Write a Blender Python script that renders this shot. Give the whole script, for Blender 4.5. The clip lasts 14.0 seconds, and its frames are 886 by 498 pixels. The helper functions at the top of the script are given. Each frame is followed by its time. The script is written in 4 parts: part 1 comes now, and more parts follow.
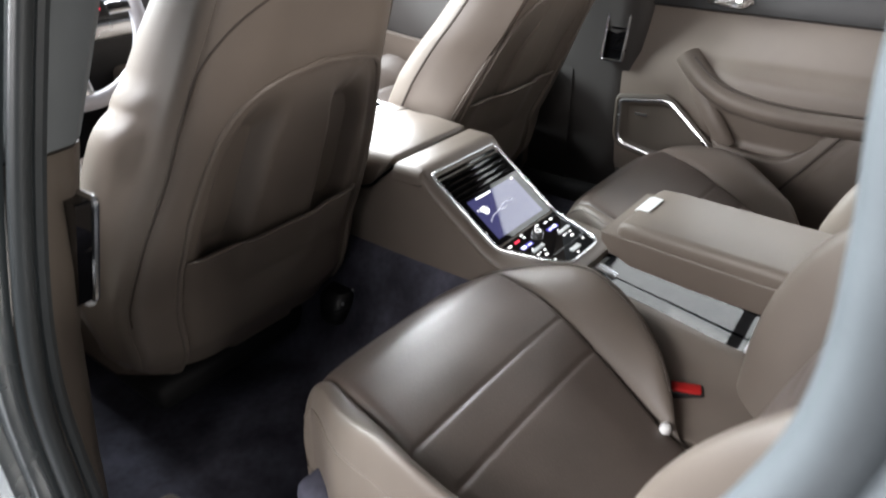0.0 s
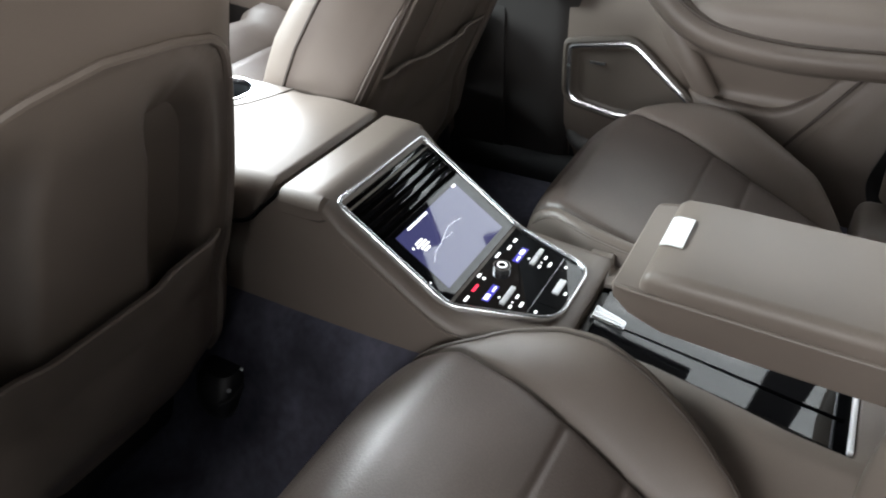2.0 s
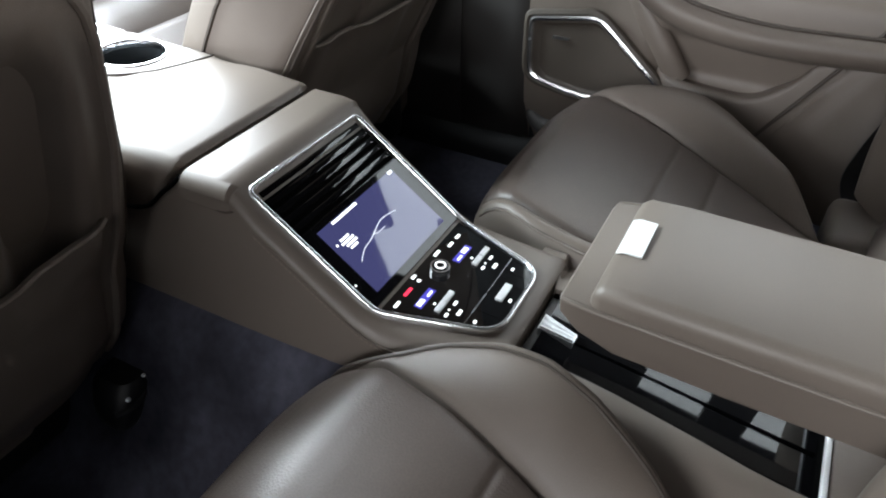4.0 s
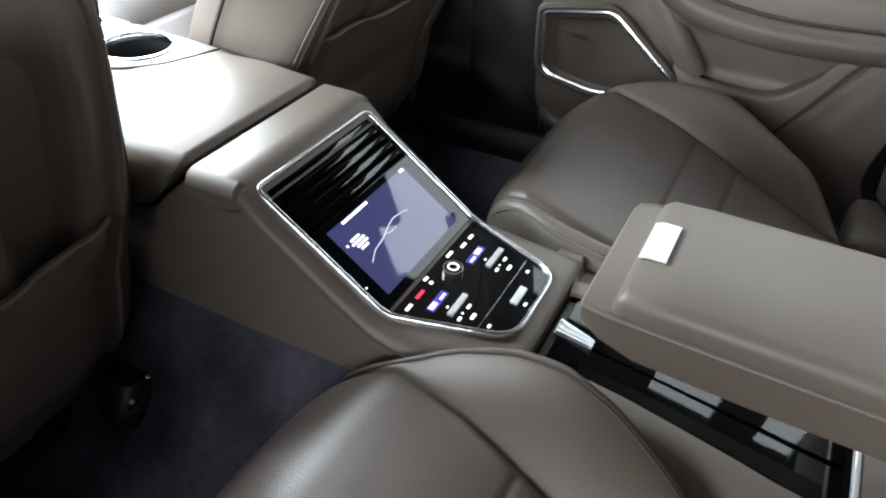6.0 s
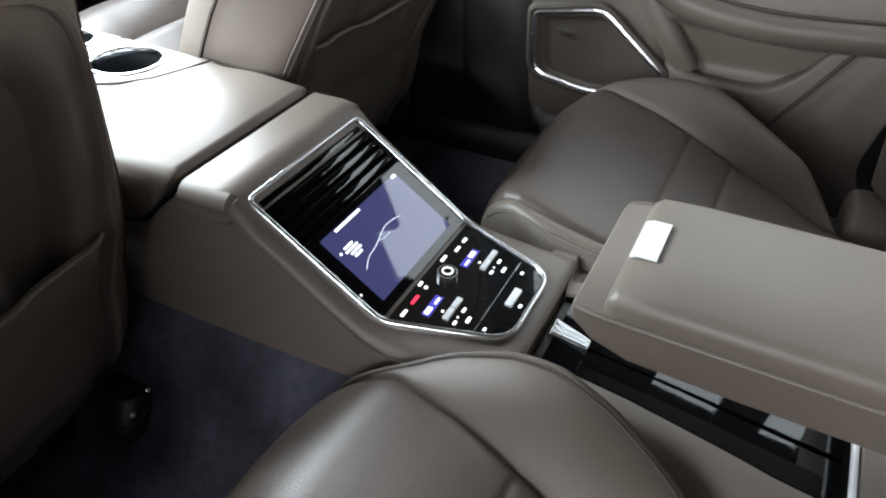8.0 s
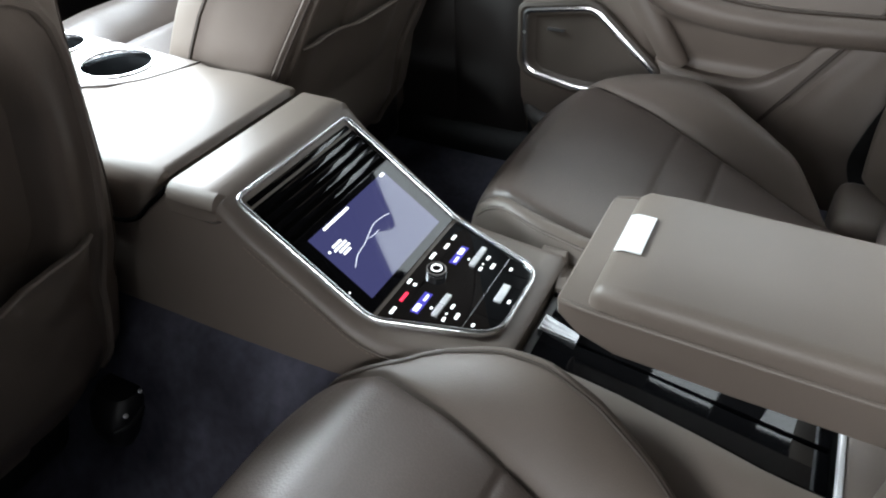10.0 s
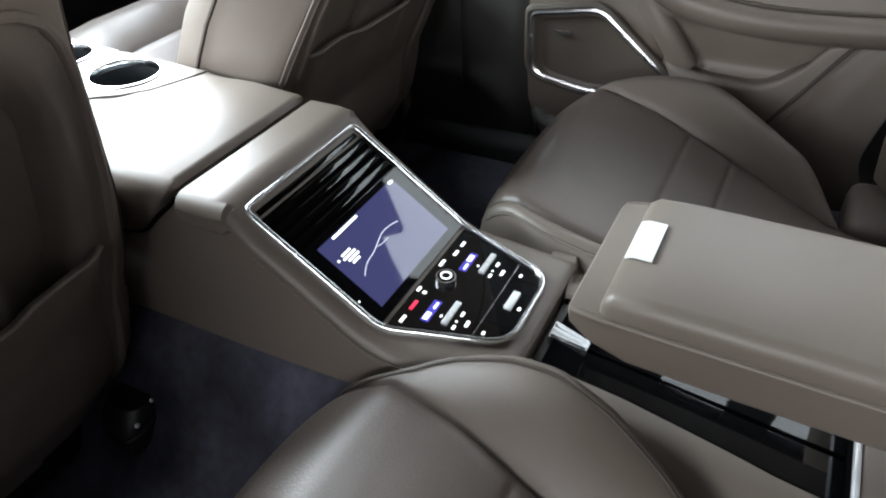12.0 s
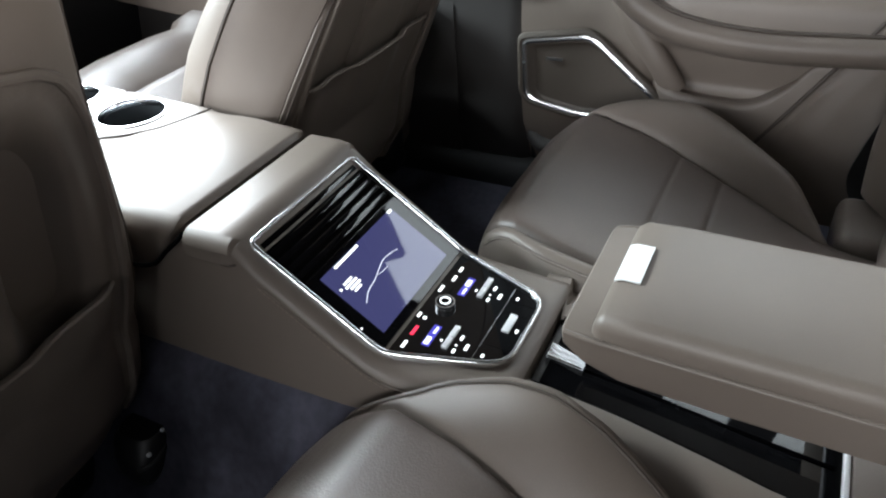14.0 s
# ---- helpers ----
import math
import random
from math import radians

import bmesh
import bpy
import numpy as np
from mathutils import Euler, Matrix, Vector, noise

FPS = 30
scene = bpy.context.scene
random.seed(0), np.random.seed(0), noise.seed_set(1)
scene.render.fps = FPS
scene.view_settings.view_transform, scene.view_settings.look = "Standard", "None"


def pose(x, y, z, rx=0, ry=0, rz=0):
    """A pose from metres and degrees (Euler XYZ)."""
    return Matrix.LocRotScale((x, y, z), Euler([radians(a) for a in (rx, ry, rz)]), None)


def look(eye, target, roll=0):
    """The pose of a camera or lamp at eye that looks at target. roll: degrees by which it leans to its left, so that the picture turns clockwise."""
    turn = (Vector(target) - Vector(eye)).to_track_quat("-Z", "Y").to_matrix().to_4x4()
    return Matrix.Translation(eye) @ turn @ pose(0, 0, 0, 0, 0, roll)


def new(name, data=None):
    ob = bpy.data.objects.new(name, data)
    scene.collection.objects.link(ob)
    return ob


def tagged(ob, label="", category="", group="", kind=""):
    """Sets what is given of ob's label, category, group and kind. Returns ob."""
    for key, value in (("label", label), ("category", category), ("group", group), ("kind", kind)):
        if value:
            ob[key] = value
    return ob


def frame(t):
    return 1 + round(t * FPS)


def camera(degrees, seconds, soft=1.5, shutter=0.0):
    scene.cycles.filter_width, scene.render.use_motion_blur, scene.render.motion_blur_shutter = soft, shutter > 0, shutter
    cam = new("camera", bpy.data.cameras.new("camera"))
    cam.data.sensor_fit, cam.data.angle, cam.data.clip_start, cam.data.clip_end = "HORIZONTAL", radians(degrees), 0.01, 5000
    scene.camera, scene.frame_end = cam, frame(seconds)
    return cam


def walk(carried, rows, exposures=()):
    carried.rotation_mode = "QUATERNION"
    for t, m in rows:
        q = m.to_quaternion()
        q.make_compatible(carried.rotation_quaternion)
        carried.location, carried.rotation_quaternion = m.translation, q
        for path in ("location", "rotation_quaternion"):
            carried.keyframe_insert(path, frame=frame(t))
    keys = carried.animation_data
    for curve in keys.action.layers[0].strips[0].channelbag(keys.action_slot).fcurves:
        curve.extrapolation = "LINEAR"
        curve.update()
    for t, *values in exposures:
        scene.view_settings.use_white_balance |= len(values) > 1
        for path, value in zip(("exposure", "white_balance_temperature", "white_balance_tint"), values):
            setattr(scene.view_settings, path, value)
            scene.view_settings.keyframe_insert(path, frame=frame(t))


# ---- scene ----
cam = camera(63.8, 14.0, soft=2.0, shutter=0.4)
PATH = [
    (0, (-1.057, -0.773, 1.149), (0.315, 0.304, 0.171), -0.4),
    (0.2, (-1.03, -0.747, 1.146), (0.352, 0.342, 0.195), -1.5),
    (0.5, (-1.012, -0.721, 1.122), (0.354, 0.343, 0.121), -2.4),
    (0.8, (-0.958, -0.668, 1.11), (0.447, 0.323, 0.089), -5.7),
    (1, (-0.904, -0.622, 1.091), (0.518, 0.307, 0.034), -4.9),
    (1.5, (-0.764, -0.528, 1.085), (0.64, 0.368, -0.022), -3.9),
    (2, (-0.692, -0.49, 1.068), (0.726, 0.339, -0.074), -2.2),
    (2.5, (-0.657, -0.48, 1.058), (0.768, 0.316, -0.097), -1.1),
    (3, (-0.623, -0.479, 1.045), (0.814, 0.27, -0.127), 0.6),
    (5.5, (-0.557, -0.455, 1.017), (0.849, 0.274, -0.205), 0.8),
    (6, (-0.56, -0.452, 1.017), (0.848, 0.28, -0.201), 1.2),
    (6.5, (-0.557, -0.453, 1.019), (0.849, 0.279, -0.199), 0.6),
    (7, (-0.556, -0.454, 1.02), (0.847, 0.286, -0.197), -0.2),
    (7.5, (-0.555, -0.459, 1.02), (0.848, 0.284, -0.196), -0.8),
    (8, (-0.554, -0.462, 1.021), (0.85, 0.281, -0.194), -0.9),
    (10.5, (-0.551, -0.478, 1.018), (0.853, 0.272, -0.193), -1.9),
    (11, (-0.548, -0.474, 1.019), (0.853, 0.282, -0.193), -1.9),
    (11.5, (-0.549, -0.469, 1.021), (0.849, 0.286, -0.193), -2.2),
    (12, (-0.547, -0.473, 1.023), (0.848, 0.295, -0.186), -2.8),
    (12.5, (-0.552, -0.476, 1.027), (0.847, 0.297, -0.176), -3.1),
    (13, (-0.561, -0.478, 1.024), (0.84, 0.299, -0.173), -3.1),
    (13.5, (-0.565, -0.48, 1.032), (0.838, 0.298, -0.161), -3.0),
    (14, (-0.56, -0.488, 1.045), (0.862, 0.303, -0.118), -4.5),
]
walk(cam, [(t, look(eye, target, roll)) for t, eye, target, roll in PATH], [(0.0, 0.21, 6480, 10), (0.6, 0.22, 6480, 9), (1.5, 0.11, 6400, 8), (3.0, 0.06, 6200, 7), (6.0, 0.05, 6130, 6), (14.0, 0.05, 6130, 6)])

# ---- world and light ----
world = bpy.data.worlds.new("hall_light")
scene.world = world
world.use_nodes = True
wn = world.node_tree.nodes
wn["Background"].inputs["Color"].default_value = (0.93, 0.94, 1.0, 1)
wn["Background"].inputs["Strength"].default_value = 0.13


def area(name, eye, target, sx, sy, watts, colour=(1, 1, 1)):
    data = bpy.data.lights.new(name, "AREA")
    data.shape, data.size, data.size_y, data.energy, data.color = "RECTANGLE", sx, sy, watts, colour
    ob = new(name, data)
    ob.matrix_world = look(eye, target)
    return ob


# unseen fill lights, added ahead of the windscreen, beside the car, and behind the rear window
area("hall_lamp_front", (-0.8, 5.0, 3.0), (0.0, -0.4, 0.65), 1.4, 1.8, 930, (0.90, 0.98, 1.0))
area("hall_lamp_high", (0.5, 3.3, 4.8), (0.0, 0.2, 0.65), 3.0, 2.0, 520, (0.92, 0.97, 1.0))
area("hall_lamp_right", (3.6, 3.4, 3.15), (0.0, 0.15, 0.64), 4.2, 1.0, 920, (0.93, 0.96, 1.0))
area("hall_windows_right", (4.325, -1.221, 3.846), (0.725, -0.62, 0.85), 4.6, 2.0, 172, (0.98, 0.97, 0.95))
area("hall_lamp_window", (-2.3, 1.5, 1.6), (0.14, 0.25, 0.75), 1.0, 0.6, 105, (0.97, 0.97, 1.0))
area("hall_lamp_door", (-4.0, -0.45, 1.75), (0.2, -0.4, 0.75), 1.6, 0.8, 70, (1.0, 0.96, 0.95))
area("hall_lamp_side", (-3.0, 1.0, 2.3), (-0.3, -0.7, 0.75), 1.6, 1.0, 38, (1.0, 0.98, 0.98))
area("hall_lamp_rear", (-0.9, -4.4, 1.45), (-0.3, 0.05, 1.0), 2.2, 0.4, 165, (1.0, 0.94, 0.89))


# ---- materials ----
def mat(name, colour, rough=0.5, metal=0.0, scale=0.0, bump=0.0, vary=0.0, coat=0.0, emit=None, power=0.0,
        kind="noise", spec=0.5):
    m = bpy.data.materials.new(name)
    m.use_nodes = True
    nt = m.node_tree
    b = nt.nodes["Principled BSDF"]
    b.inputs["Base Color"].default_value = (*colour, 1)
    b.inputs["Roughness"].default_value = rough
    b.inputs["Metallic"].default_value = metal
    b.inputs["Coat Weight"].default_value = coat
    b.inputs["Coat Roughness"].default_value = 0.02
    b.inputs["Specular IOR Level"].default_value = spec
    if emit:
        b.inputs["Emission Color"].default_value = (*emit, 1)
        b.inputs["Emission Strength"].default_value = power
    if scale:
        co = nt.nodes.new("ShaderNodeTexCoord")
        if kind == "grain":
            fine = nt.nodes.new("ShaderNodeTexVoronoi")
            fine.inputs["Scale"].default_value = scale
            out = fine.outputs["Distance"]
        else:
            fine = nt.nodes.new("ShaderNodeTexNoise")
            fine.inputs["Scale"].default_value = scale
            fine.inputs["Detail"].default_value = 6
            out = fine.outputs["Fac"]
        nt.links.new(co.outputs["Object"], fine.inputs["Vector"])
        if bump:
            bp = nt.nodes.new("ShaderNodeBump")
            bp.inputs["Strength"].default_value = bump
            bp.inputs["Distance"].default_value = 0.001
            nt.links.new(out, bp.inputs["Height"])
            nt.links.new(bp.outputs["Normal"], b.inputs["Normal"])
        if vary:
            broad = nt.nodes.new("ShaderNodeTexNoise")
            broad.inputs["Scale"].default_value = 7.0
            broad.inputs["Detail"].default_value = 4
            nt.links.new(co.outputs["Object"], broad.inputs["Vector"])
            ramp = nt.nodes.new("ShaderNodeMapRange")
            ramp.inputs["From Min"].default_value, ramp.inputs["From Max"].default_value = 0.3, 0.7
            ramp.inputs["To Min"].default_value, ramp.inputs["To Max"].default_value = 1 - vary, 1 + vary
            nt.links.new(broad.outputs["Fac"], ramp.inputs["Value"])
            small = nt.nodes.new("ShaderNodeMapRange")
            small.inputs["To Min"].default_value, small.inputs["To Max"].default_value = 1 - vary * 0.6, 1 + vary * 0.6
            nt.links.new(out, small.inputs["Value"])
            mul = nt.nodes.new("ShaderNodeMath")
            mul.operation = "MULTIPLY"
            nt.links.new(ramp.outputs["Result"], mul.inputs[0])
            nt.links.new(small.outputs["Result"], mul.inputs[1])
            mix = nt.nodes.new("ShaderNodeVectorMath")
            mix.operation = "SCALE"
            mix.inputs[0].default_value = colour
            nt.links.new(mul.outputs["Value"], mix.inputs["Scale"])
            nt.links.new(mix.outputs["Vector"], b.inputs["Base Color"])
            rr = nt.nodes.new("ShaderNodeMapRange")
            rr.inputs["To Min"].default_value, rr.inputs["To Max"].default_value = rough - min(0.07, rough * 0.3), rough + min(0.07, rough * 0.3)
            nt.links.new(broad.outputs["Fac"], rr.inputs["Value"])
            nt.links.new(rr.outputs["Result"], b.inputs["Roughness"])
    return m


LEATHER = mat("leather_taupe", (0.157, 0.130, 0.109), 0.45, scale=900, bump=0.12, vary=0.07, kind="grain")
LEATHER_PERF = mat("leather_perforated", (0.104, 0.082, 0.070), 0.45, scale=420, bump=0.2, vary=0.14, kind="grain", spec=0.5)
LEATHER_DARK = mat("leather_seam", (0.06, 0.047, 0.038), 0.6, scale=900, bump=0.1, vary=0.05)
THREAD = mat("thread_beige", (0.26, 0.21, 0.17), 0.6, scale=800, bump=0.2, vary=0.05)
TRIM = mat("trim_plastic_taupe", (0.078, 0.064, 0.052), 0.5, scale=700, bump=0.2, vary=0.06)
TRIM_BLACK = mat("trim_plastic_black", (0.012, 0.012, 0.013), 0.45, scale=600, bump=0.2, vary=0.1)
BLACK_MATTE = mat("frame_black", (0.008, 0.008, 0.009), 0.7, scale=500, bump=0.2, vary=0.15)
# darker trim for the right side: shade behind the passenger seat put into the colour
TRIM_SHADED = mat("trim_shaded", (0.042, 0.038, 0.036), 0.55, scale=700, bump=0.2, vary=0.06)
GREY_TRIM = mat("pillar_cloth_grey", (0.10, 0.11, 0.115), 0.7, scale=900, bump=0.3, vary=0.08)
CARPET = mat("carpet_navy", (0.060, 0.060, 0.079), 0.95, scale=70, bump=1.0, vary=0.6, spec=0.1)
CHROME = mat("chrome_satin", (0.75, 0.76, 0.78), 0.16, 1.0, scale=300, vary=0.04)
SATIN = mat("satin_silver", (0.90, 0.91, 0.93), 0.26, 1.0, scale=300, vary=0.03)
ALUMINIUM = mat("aluminium_pale", (0.80, 0.81, 0.83), 0.40, 0.3, scale=300, vary=0.03)
# black without reflection: deep shade of vent, lid gap and tray put into the colour
SHADE_BLACK = mat("shade_black", (0.003, 0.003, 0.003), 1.0, spec=0.0)
CHROME_DIM = mat("chrome_brushed", (0.55, 0.56, 0.58), 0.28, 1.0, scale=300, vary=0.05)
GLOSS = mat("gloss_black", (0.003, 0.003, 0.0035), 0.03, spec=0.55, scale=40, vary=0.1)
GLASS_BLACK = mat("screen_glass", (0.004, 0.004, 0.005), 0.03, coat=0.25)
WELL = mat("cup_well_black", (0.025, 0.028, 0.03), 0.16, scale=200, vary=0.1)
DISPLAY = mat("display_image", (0.01, 0.01, 0.02), 0.05, coat=1.0, emit=(0.115, 0.115, 0.32), power=0.5)
WHITE_LED = mat("led_white", (0.5, 0.5, 0.5), 0.4, emit=(1, 1, 1), power=1.8)
WHITE_DIM = mat("led_line", (0.4, 0.4, 0.5), 0.4, emit=(0.85, 0.88, 1), power=0.9)
RED_LED = mat("led_red", (0.4, 0.02, 0.03), 0.4, emit=(1.0, 0.03, 0.09), power=1.6)
BLUE_LED = mat("led_blue", (0.02, 0.02, 0.1), 0.3, emit=(0.10, 0.08, 0.62), power=0.9)
RED_PLASTIC = mat("buckle_red", (0.55, 0.02, 0.02), 0.35, scale=200, bump=0.1, vary=0.06)
RUBBER = mat("rubber_seal", (0.022, 0.026, 0.028), 0.35, scale=300, bump=0.15, vary=0.15)
RUBBER_PALE = mat("rubber_seal_pale", (0.085, 0.096, 0.105), 0.42, scale=200, bump=0.1, vary=0.08)
PAINT = mat("paint_dark_silver", (0.075, 0.085, 0.09), 0.28, 0.6, coat=1.0, scale=500, vary=0.08)
TINT = mat("window_tinted", (0.55, 0.58, 0.60), 0.0)
TINT.node_tree.nodes["Principled BSDF"].inputs["Transmission Weight"].default_value = 1.0
PALE = mat("tag_white", (0.85, 0.85, 0.85), 0.3, scale=200, vary=0.03, coat=0.5)
CLOTH_ROOF = mat("headliner_cloth", (0.030, 0.028, 0.027), 0.9, scale=600, bump=0.4, vary=0.05)
GROUND = mat("hall_tiles", (0.11, 0.11, 0.113), 0.3, scale=60, bump=0.1, vary=0.1)
WHEEL = mat("wheel_leather", (0.42, 0.42, 0.46), 0.35, scale=800, bump=0.15, vary=0.06)


# ---- mesh tools ----
def smooth(bm, angle=40):
    for f in bm.faces:
        f.smooth = True
    for e in bm.edges:
        if len(e.link_faces) == 2 and e.calc_face_angle(0) > radians(angle):
            e.smooth = False
    return bm


def mesh(name, bm, material, angle=40):
    bmesh.ops.recalc_face_normals(bm, faces=bm.faces)
    smooth(bm, angle)
    me = bpy.data.meshes.new(name)
    bm.to_mesh(me)
    bm.free()
    me.materials.append(material)
    return me


def part(name, bm, material, parent, label="", angle=40, m=None):
    ob = new(name, mesh(name, bm, material, angle))
    ob.parent = parent
    if m is not None:
        ob.matrix_basis = m
    return tagged(ob, label)


def thing(name, label, category, at=(0, 0, 0), group="", kind=""):
    ob = new(name)
    ob.empty_display_size = 0.05
    ob.location = at
    return tagged(ob, label, category, group, kind)


def box(x0, x1, y0, y1, z0, z1, r=0.0, seg=3, bm=None):
    bm = bm or bmesh.new()
    got = bmesh.ops.create_cube(bm, size=1, matrix=Matrix.LocRotScale(((x0 + x1) / 2, (y0 + y1) / 2, (z0 + z1) / 2), None, (x1 - x0, y1 - y0, z1 - z0)))
    if r:
        edges = list({e for v in got["verts"] for e in v.link_edges})
        bmesh.ops.bevel(bm, geom=edges, offset=r, segments=seg, profile=0.5, affect="EDGES")
    return bm


def cyl(r0, r1, h, n=24, m=None, r=0.0):
    bm = bmesh.new()
    bmesh.ops.create_cone(bm, cap_ends=True, segments=n, radius1=r0, radius2=r1, depth=h, matrix=(m or Matrix()))
    if r:
        rim = [e for e in bm.edges if any(len(f.verts) > 4 for f in e.link_faces)]
        bmesh.ops.bevel(bm, geom=rim, offset=r, segments=2, profile=0.5, affect="EDGES")
    return bm


def loft(rings, closed=True, caps=True):
    bm = bmesh.new()
    rows = [[bm.verts.new(p) for p in ring] for ring in rings]
    n = len(rows[0])
    for a, b in zip(rows, rows[1:]):
        for i in range(n if closed else n - 1):
            j = (i + 1) % n
            bm.faces.new((a[i], a[j], b[j], b[i]))
    if caps:
        bm.faces.new(rows[0])
        bm.faces.new(list(reversed(rows[-1])))
    return bm


def catmull(pts, k=6, closed=False):
    pts = [Vector(p) for p in pts]
    n, out = len(pts), []
    for i in range(n if closed else n - 1):
        if closed:
            p0, p1, p2, p3 = (pts[(i + d) % n] for d in (-1, 0, 1, 2))
        else:
            p0, p1, p2, p3 = pts[max(i - 1, 0)], pts[i], pts[i + 1], pts[min(i + 2, n - 1)]
        for s in range(k):
            t = s / k
            out.append(0.5 * (2 * p1 + (p2 - p0) * t + (2 * p0 - 5 * p1 + 4 * p2 - p3) * t * t + (3 * p1 - p0 - 3 * p2 + p3) * t ** 3))
    if not closed:
        out.append(pts[-1])
    return out


def sweep(pts, profile, closed=False, up=(0, 0, 1)):
    """A profile (list of side, up) carried along a line of points."""
    pts = [Vector(p) for p in pts]
    n, rings = len(pts), []
    for i, p in enumerate(pts):
        a = pts[(i - 1) % n] if closed or i else p
        b = pts[(i + 1) % n] if closed or i < n - 1 else p
        t = (b - a).normalized()
        side = t.cross(Vector(up)).normalized()
        top = side.cross(t).normalized()
        rings.append([p + side * u + top * v for u, v in profile])
    if closed:
        rings.append(rings[0])
        bm = loft(rings, caps=False)
        bmesh.ops.remove_doubles(bm, verts=bm.verts, dist=1e-6)
        return bm
    return loft(rings)


def tube(pts, r, n=8, closed=False, up=(0, 0, 1)):
    return sweep(pts, [(r * math.cos(2 * math.pi * i / n), r * math.sin(2 * math.pi * i / n)) for i in range(n)], closed, up)


def patch(fn, nu, nv, back):
    """A solid under a surface fn(u, v), u and v from 0 to 1, pushed along back."""
    back = Vector(back)
    bm = bmesh.new()
    top = [[bm.verts.new(fn(i / nu, j / nv)) for i in range(nu + 1)] for j in range(nv + 1)]
    low = [[bm.verts.new(v.co + back) for v in row] for row in top]
    for j in range(nv):
        for i in range(nu):
            bm.faces.new((top[j][i], top[j][i + 1], top[j + 1][i + 1], top[j + 1][i]))
            bm.faces.new((low[j][i], low[j + 1][i], low[j + 1][i + 1], low[j][i + 1]))
    for j in range(nv):
        for i in (0, nu):
            bm.faces.new((top[j][i], top[j + 1][i], low[j + 1][i], low[j][i]))
    for i in range(nu):
        for j in (0, nv):
            bm.faces.new((top[j][i], low[j][i], low[j][i + 1], top[j][i + 1]))
    return bm


def stitches(pts, length=0.0042, gap=0.0022, r=0.00055, up=(0, 0, 1)):
    """A row of thread stitches along a line."""
    pts = [Vector(p) for p in pts]
    bm, left, on, run = bmesh.new(), length, True, []
    out = bmesh.new()
    d = 0.0
    marks, acc = [], [0.0]
    for a, b in zip(pts, pts[1:]):
        acc.append(acc[-1] + (b - a).length)

    def at(s):
        for i in range(len(pts) - 1):
            if s <= acc[i + 1]:
                return pts[i].lerp(pts[i + 1], (s - acc[i]) / max(1e-9, acc[i + 1] - acc[i]))
        return pts[-1]
    verts, faces = [], []
    while d + length < acc[-1]:
        a, b = at(d), at(d + length)
        t = (b - a).normalized()
        side = t.cross(Vector(up)).normalized()
        top = side.cross(t)
        k = len(verts)
        for p, s in ((a, 0.5), (a.lerp(b, 0.5), 1.0), (b, 0.5)):
            for q in (-side, top, side, -top):
                verts.append(p + q * r * s)
        for o in (0, 4):
            for i in range(4):
                faces.append((k + o + i, k + o + (i + 1) % 4, k + o + 4 + (i + 1) % 4, k + o + 4 + i))
        faces += [(k, k + 1, k + 2, k + 3), (k + 8, k + 9, k + 10, k + 11)]
        d += length + gap
    bm.free()
    vs = [out.verts.new(v) for v in verts]
    for f in faces:
        out.faces.new([vs[i] for i in f])
    return out


def step(a, b, x):
    t = min(1.0, max(0.0, (x - a) / (b - a)))
    return t * t * (3 - 2 * t)


def interp(x, xs, ys):
    return float(np.interp(x, xs, ys))


FLOOR = 0.20

# ---- setting ----
ground = new("ground", mesh("ground", box(-40, 40, -40, 40, -0.35, -0.15), GROUND))
tagged(ground, "dark grey tiled hall floor under the car", "ground", kind="structure")


def floor_z(x):
    a = abs(x)
    return FLOOR + 0.255 * (1 - step(0.125, 0.30, a)) + 0.03 * step(0.6, 0.76, a)


floor = new("floor", mesh("floor", patch(lambda u, v: (-0.80 + 1.60 * u, -0.25 + 2.0 * v, floor_z(-0.80 + 1.60 * u)), 64, 20, (0, 0, -0.06)), CARPET))
tagged(floor, "dark navy car carpet rising over the centre tunnel", "carpet", kind="structure")

ROOF_Z = 1.37
def roof_z(x, y):
    return ROOF_Z - 0.05 * (abs(x) / 0.62) ** 3 - 0.03 * step(0.1, 0.55, y)


roof = new("ceiling", mesh("ceiling", patch(lambda u, v: (-0.62 + 1.24 * u, -0.95 + 1.50 * v, roof_z(-0.62 + 1.24 * u, -0.95 + 1.50 * v)), 16, 16, (0, 0, 0.04)), CLOTH_ROOF))
tagged(roof, "dark cloth headliner of the car roof", "ceiling", kind="structure")
back_wall = new("wall_rear", mesh("wall_rear", box(-0.80, 0.80, -1.64, -1.58, 0.2, 0.84), TRIM))
tagged(back_wall, "dark bulkhead closing the car behind the rear seats", "wall", kind="structure")


# ---- centre console ----
CX = -0.006
console = thing("centre_console", "taupe leather centre console with rear climate panel between seats", "console", (CX, 0, FLOOR + 0.2))
console_inv = Matrix.Translation((-CX, 0, -FLOOR - 0.2))


def cpart(name, bm, material, label="", parent=None, angle=40):
    return part(name, bm, material, parent or console, label, angle, console_inv if parent is None else None)


SLOPE = Vector((0, -0.8195, -0.5731))
N1 = Vector((0, -0.5731, 0.8195))
FLAT = Vector((0, -0.9977, -0.068))
N2 = Vector((0, -0.068, 0.9977))
TOP1, TOP2 = Vector((CX, 0, 0.62)), Vector((CX, -0.153, 0.513))


def basis(o, along, n):
    x = Vector((1, 0, 0))
    return Matrix(((x.x, along.x, n.x, o.x), (x.y, along.y, n.y, o.y), (x.z, along.z, n.z, o.z), (0, 0, 0, 1)))


M1, M2 = basis(TOP1, SLOPE, N1), basis(TOP2, FLAT, N2)


